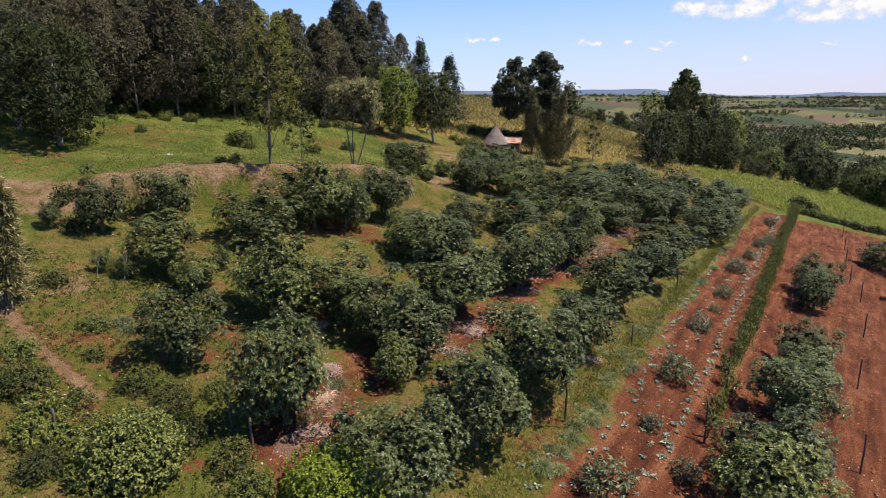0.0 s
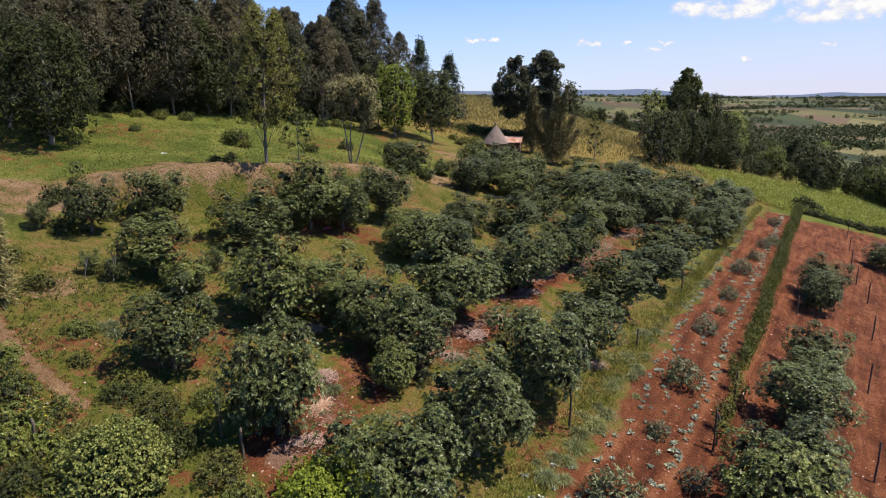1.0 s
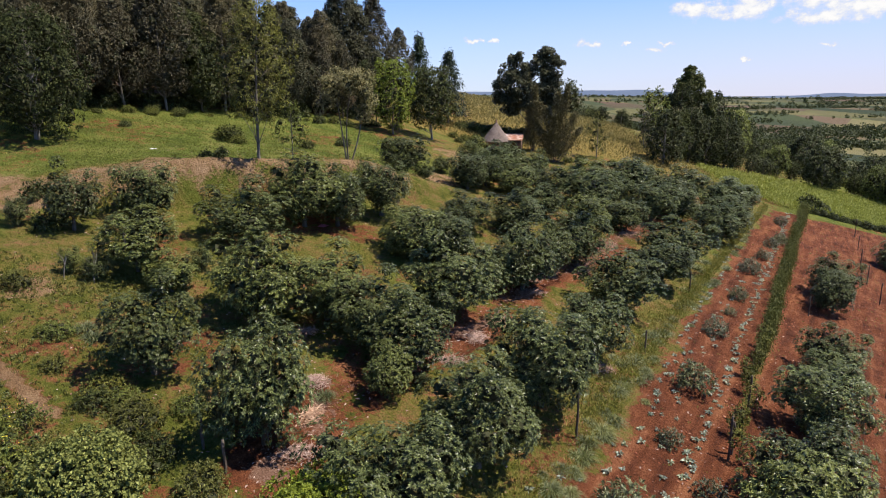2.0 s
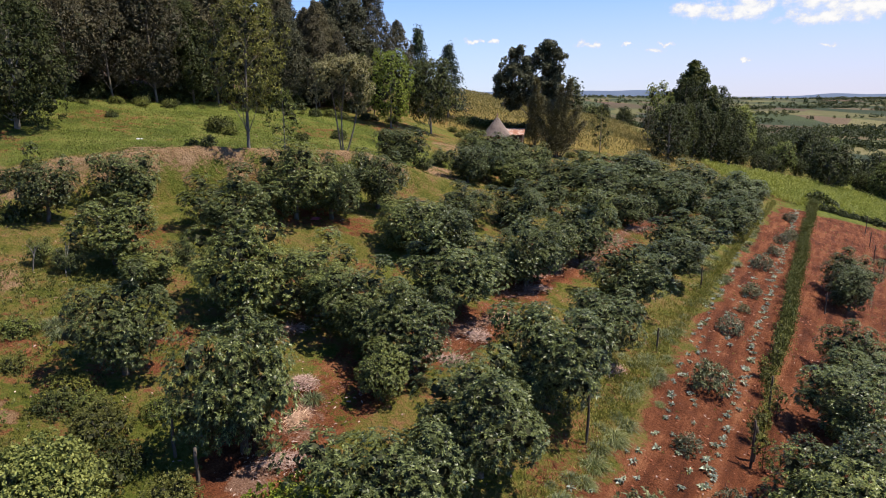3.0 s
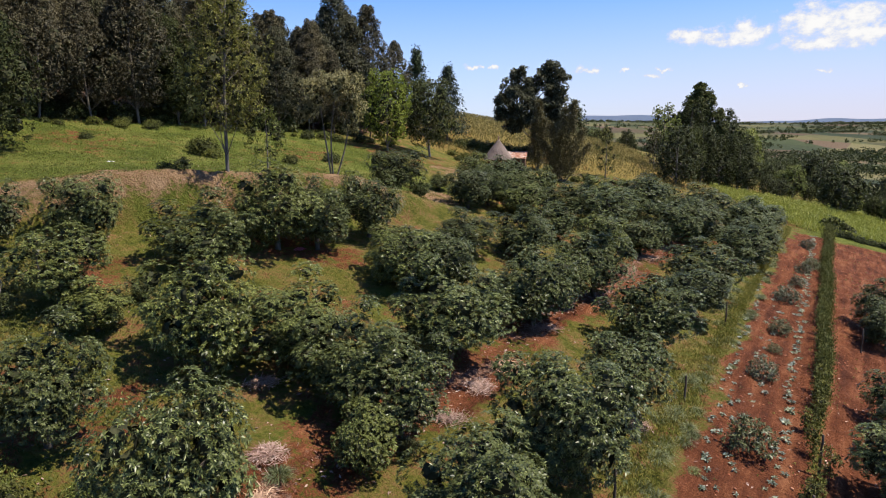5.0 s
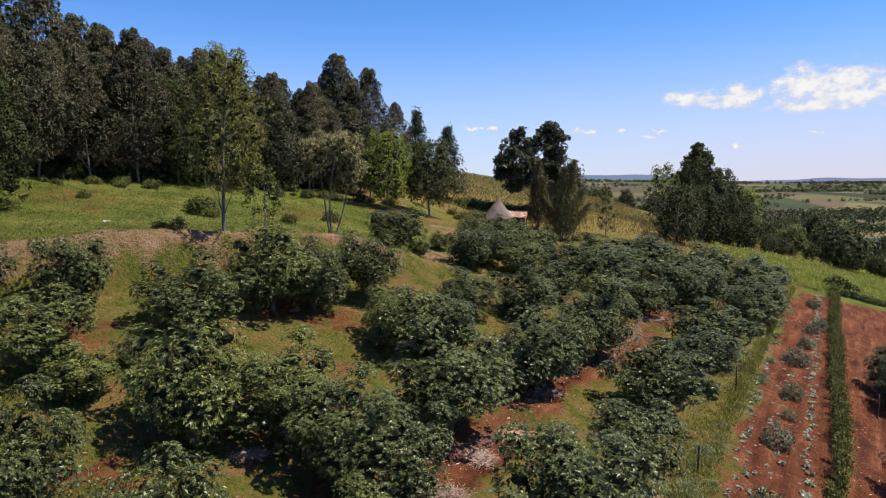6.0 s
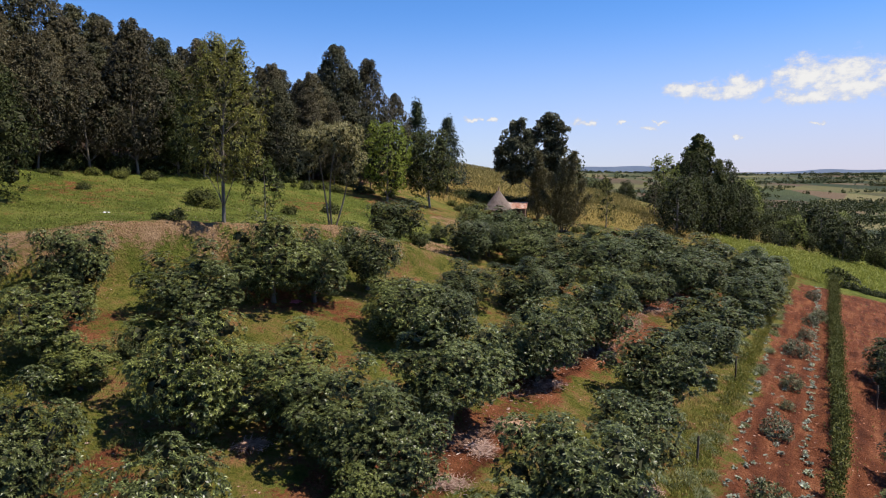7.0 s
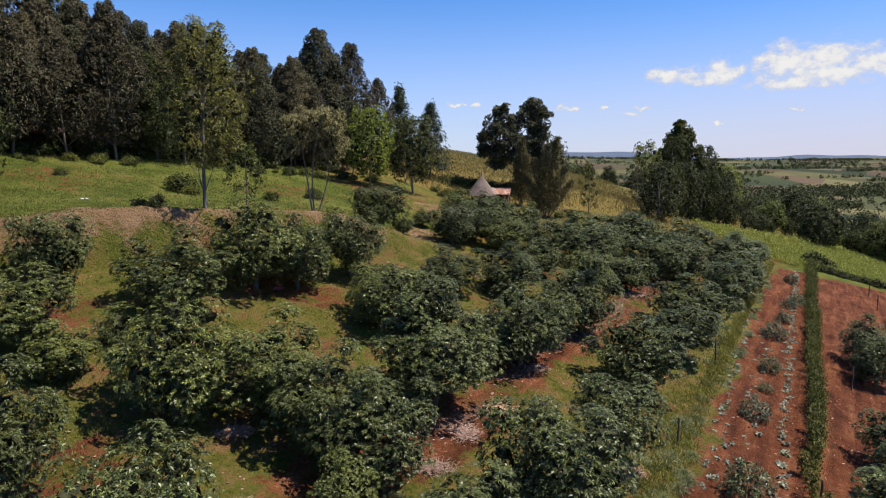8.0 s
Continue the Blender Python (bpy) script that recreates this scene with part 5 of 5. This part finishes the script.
def upright(r, x, y, blades, length, width, lean=0.5, droop=0.25, up=0.0):
    """Tufts of blades standing at places on the ground."""
    p = np.stack([x, y, height(x, y) - 0.03], -1)
    p = np.repeat(p, blades, 0)
    if np.any(up):
        p[:, 2] += r.uniform(0, up, len(p))
    w = r.normal(size=p.shape) * lean
    w[:, 2] = np.abs(w[:, 2]) + 1.0
    p[:, :2] += r.normal(size=(len(p), 2)) * 0.05
    return leaves(r, p, w, length, width, 0.2, droop)


r = np.random.default_rng(201)
MAIZE = [(42.0, 112.0), (44.0, 97.5), (50.0, 94.6), (56.5, 96.4), (62.0, 95.2), (92.0, 109.0), (97.0, 126.0), (77.0, 127.0), (58.0, 121.5)]
x, y = scatter(r, (43, 95), (98, 128), 16000)
ok = inside(x, y, MAIZE)
stuff("maize_field", *upright(r, x[ok], y[ok], 5, 0.75, 0.09, 0.6, 0.35, 0.7), LEAF_MAIZE, "field of bright green young maize", "maize")
x, y = scatter(r, (-6, 99), (44, 168), 17000)
ok = r.random(17000) < masks(x, y)["dry"]
stuff("dry_crop", *upright(r, x[ok], y[ok], 3, 0.6, 0.09, 0.5, 0.3, 0.4), LEAF_DRY, "ripe yellow crop on the hill behind the hut", "crop")
# green strip inside the red field
n = 26000
s = r.uniform(0, 1, n)
lump = 0.6 * np.sin(57 * s + 4 * np.sin(23 * s)) ** 2 + 0.4 * np.sin(131 * s + 3 * np.sin(47 * s)) ** 2
spread = (0.10 + 0.17 * lump) * np.clip(0.55 + 2 * s, 0, 1)
x = HEDGE[0][0] + (HEDGE[1][0] - HEDGE[0][0]) * s + r.normal(size=n) * spread + 0.16 * np.sin(37 * s + 2 * np.sin(15 * s))
y = HEDGE[0][1] + (HEDGE[1][1] - HEDGE[0][1]) * s + r.normal(size=n) * spread
bushy = r.random(n) < (0.5 + 0.5 * lump) * np.clip((s - 0.09) * 9, 0.07, 1)
rise = np.repeat(0.35 + 1.55 * lump, 4)[np.repeat(bushy, 4)]
stuff("green_strip", *upright(r, x[bushy], y[bushy], 4, 0.19, 0.055, 0.9, 0.15, rise), LEAF_STRIP, "dense strip of leafy green plants in the red field", "hedge")
# weeds of the field margin
n = 9000
s = r.uniform(0, 1, n)
side = 0.1 + np.abs(r.normal(size=n)) * np.where(s > 0.38, 0.35, 0.9) - np.clip(1.75 - 2.56 * s, 0, 1.5) * r.random(n)
ex, ey = FIELD_EDGE[1][0] - FIELD_EDGE[0][0], FIELD_EDGE[1][1] - FIELD_EDGE[0][1]
size = math.hypot(ex, ey)
x, y = FIELD_EDGE[0][0] + ex * s - ey / size * side, FIELD_EDGE[0][1] + ey * s + ex / size * side
ok = r.random(n) < 0.25 + 0.75 * np.sin(26 * s + 3 * np.sin(11 * s)) ** 2
tall = np.repeat(np.where(s > 0.38, 0.85, 0.30) * (0.4 + 0.9 * np.sin(40 * s + 3 * np.sin(17 * s)) ** 2), 5)[np.repeat(ok, 5)]
stuff("margin_weeds", *upright(r, x[ok], y[ok], 5, 0.22, 0.035, 0.8, 0.15, tall), LEAF_GRASS, "pale leafy weeds along the field margin", "weeds")

# ---- grass ----
def grass(name, mat, label, count, lo, hi, wanted, blades, length, width):
    r = np.random.default_rng(len(name) + count)
    x, y = scatter(r, lo, hi, count)
    m = masks(x, y)
    patch = 0.5 + 0.25 * np.sin(0.7 * x + 1.3 * np.sin(0.5 * y)) + 0.25 * np.sin(0.9 * y - 0.6 * x)
    ok = r.random(count) < wanted(m, x, y) * (0.25 + 0.75 * patch)
    stuff(name, *upright(r, x[ok], y[ok], blades, length, width, 0.6, 0.2), mat, label, "grass")


grass("orchard_grass", LEAF_GRASS, "short yellowish grass between the orchard trees", 84000, (-32, 14), (24, 70),
      lambda m, x, y: np.clip(1.1 - 1.5 * m["soil"] - m["litter"], 0, 1), 3, 0.14, 0.026)
grass("lush_grass", LEAF_LUSH, "lush green grass of the slope and verges", 90000, (-42, 14), (20, 96),
      lambda m, x, y: np.clip(1.4 * m["lush"] - m["soil"], 0, 1), 3, 0.22, 0.034)
grass("tall_weeds", LEAF_LIGHT, "tall leafy weeds on the rough slope", 34000, (-30, 10), (-3, 34),
      lambda m, x, y: np.clip(1 - 1.5 * m["soil"], 0, 1) * smooth(-1, -4, x + 0.55 * (y - 20)) * 0.7, 7, 0.20, 0.042)
grass("field_weeds", LEAF_BUSH, "sparse small weeds in the red earth", 6500, (2, 18), (60, 92),
      lambda m, x, y: 0.35 * m["soil"] * (1 + 1.5 * (np.sin((0.846 * x - 0.532 * y) * 2 * np.pi / 1.7) > 0.3)), 6, 0.13, 0.035)

# fallen dry leaves under the trees
x, y = scatter(r, (-22, 18), (24, 64), 26000)
keep = r.random(26000) < 0.10 + 0.9 * np.clip(masks(x, y)["litter"] * 1.6, 0, 1)
x, y = x[keep], y[keep]
p = np.stack([x, y, height(x, y) + 0.015], -1)
stuff("leaf_litter", *leaves(r, p, r.normal(size=p.shape) * (1, 1, 0.15), 0.17, 0.07, 0.2, 0.0), STRAW, "dry fallen leaves on the orchard floor", "leaves")

# stones and clods in the red field
def clods(count):
    r = np.random.default_rng(205)
    x, y = scatter(r, (2, 18), (56, 92), count)
    ok = masks(x, y)["soil"] > 0.8
    x, y = x[ok], y[ok]
    base = np.array([(1, 0, 0), (0, 1, 0), (-1, 0, 0), (0, -1, 0), (0, 0, 0.8), (0, 0, -0.5)], float)
    tri = np.array([(0, 1, 4), (1, 2, 4), (2, 3, 4), (3, 0, 4), (1, 0, 5), (2, 1, 5), (3, 2, 5), (0, 3, 5)])
    k = len(x)
    v = base[None] * r.uniform(0.03, 0.10, (k, 1, 1)) * r.uniform(0.7, 1.3, (k, 6, 1)) + np.stack([x, y, height(x, y)], -1)[:, None]
    f = tri[None] + (np.arange(k) * 6)[:, None, None]
    stuff("soil_clods", v.reshape(-1, 3), f.reshape(-1, 3), CLOD, "clods of dug red earth", "soil")


CLOD, n = material("red_clod")
geo = n.tree.nodes.new("ShaderNodeNewGeometry")
finish(n, n.ramp(geo.outputs["Random Per Island"], [(0.0, (0.15, 0.045, 0.022)), (0.6, (0.28, 0.09, 0.045)), (1.0, (0.42, 0.20, 0.12))]), 0.95)
clods(9000)

# ---- far country ----
def far_woods():
    """Hedgerows and copses of the valley and the plateau."""
    r = np.random.default_rng(210)
    xs, ys, sizes = [], [], []
    for k in range(120):
        d = 480 * (3000 / 480) ** r.uniform(0, 1) ** 0.8
        a = r.uniform(-0.15, 0.85)
        cx, cy = d * math.sin(a), d * math.cos(a)
        wood = r.random() < 0.22
        turn, run = r.uniform(-0.25, 0.25), r.uniform(40, 200) * (0.5 + d / 1100)
        m = int(r.uniform(90, 170) if wood else r.uniform(14, 46))
        s = r.uniform(-0.5, 0.5, m)
        xs.append(cx + run * s * math.cos(turn) + r.normal(size=m) * 4)
        ys.append(cy + run * s * math.sin(turn) + r.normal(size=m) * (26 if wood else 4))
        sizes.append(r.uniform(1.5, 3.2, m) * (1 + d / 3500))
    # the two close woods across the valley, and lone trees along the skyline
    for cx, cy, run, deep, m in ((330, 640, 120, 45, 420), (520, 800, 190, 50, 520)):
        xs.append(cx + run * r.uniform(-0.5, 0.5, m))
        ys.append(cy + deep * r.normal(size=m) - 0.25 * (xs[-1] - cx))
        sizes.append(r.uniform(2.0, 4.2, m))
    m = 220
    d, a = r.uniform(1900, 2900, m), r.uniform(-0.1, 0.8, m)
    xs.append(d * np.sin(a))
    ys.append(d * np.cos(a))
    sizes.append(3.0 + 6.0 * r.random(m) ** 3)
    x, y, size = np.concatenate(xs), np.concatenate(ys), np.concatenate(sizes)
    n = 26
    d = unit(r.normal(size=(len(x), n, 3)))
    p = np.stack([x, y, height(x, y) + size * 0.75], -1)[:, None] + d * r.uniform(0.2, 0.62, (len(x), n, 1)) * size[:, None, None] * (1, 1, 1.15)
    v, f = leaves(r, p.reshape(-1, 3), (d + r.normal(size=d.shape) * 0.6).reshape(-1, 3), np.repeat(size, n)[:, None] * 0.62, np.repeat(size, n)[:, None] * 0.52, 0.3, 0.1, face=3 * d.reshape(-1, 3))
    stuff("far_woods", v, f, LEAF_DARK, "hedgerows and copses in the valley farmland", "trees")


def far_hills():
    """A low range on the horizon, the blue of distance haze put into its colour."""
    mat, n = material("haze_blue_range")
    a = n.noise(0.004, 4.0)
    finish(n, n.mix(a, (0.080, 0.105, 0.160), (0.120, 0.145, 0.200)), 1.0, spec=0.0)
    xs = np.linspace(-1200, 4600, 160)
    crest = 8 + 10 * np.sin(xs / 430 + 0.4) + 7 * np.sin(xs / 170) + 3 * np.sin(xs / 61) + 22 * np.exp(-((xs - 1050) / 420) ** 2)
    rows = [np.stack([xs, np.full(160, yy), zz], -1) for yy, zz in ((3850, np.full(160, -60.0)), (4000, crest * 0.75 + 4), (4080, crest + 6), (4250, np.full(160, -60.0)))]
    v = np.concatenate(rows)
    k = np.arange(159)
    f = np.concatenate([np.stack([k + a, k + 1 + a, k + 161 + a, k + 160 + a], -1) for a in (0, 160, 320)])
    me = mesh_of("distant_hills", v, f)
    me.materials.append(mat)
    tagged(new("distant_hills", me), "low hills along the horizon, haze blue in their colour", "hills", kind="structure")


far_woods()
far_hills()
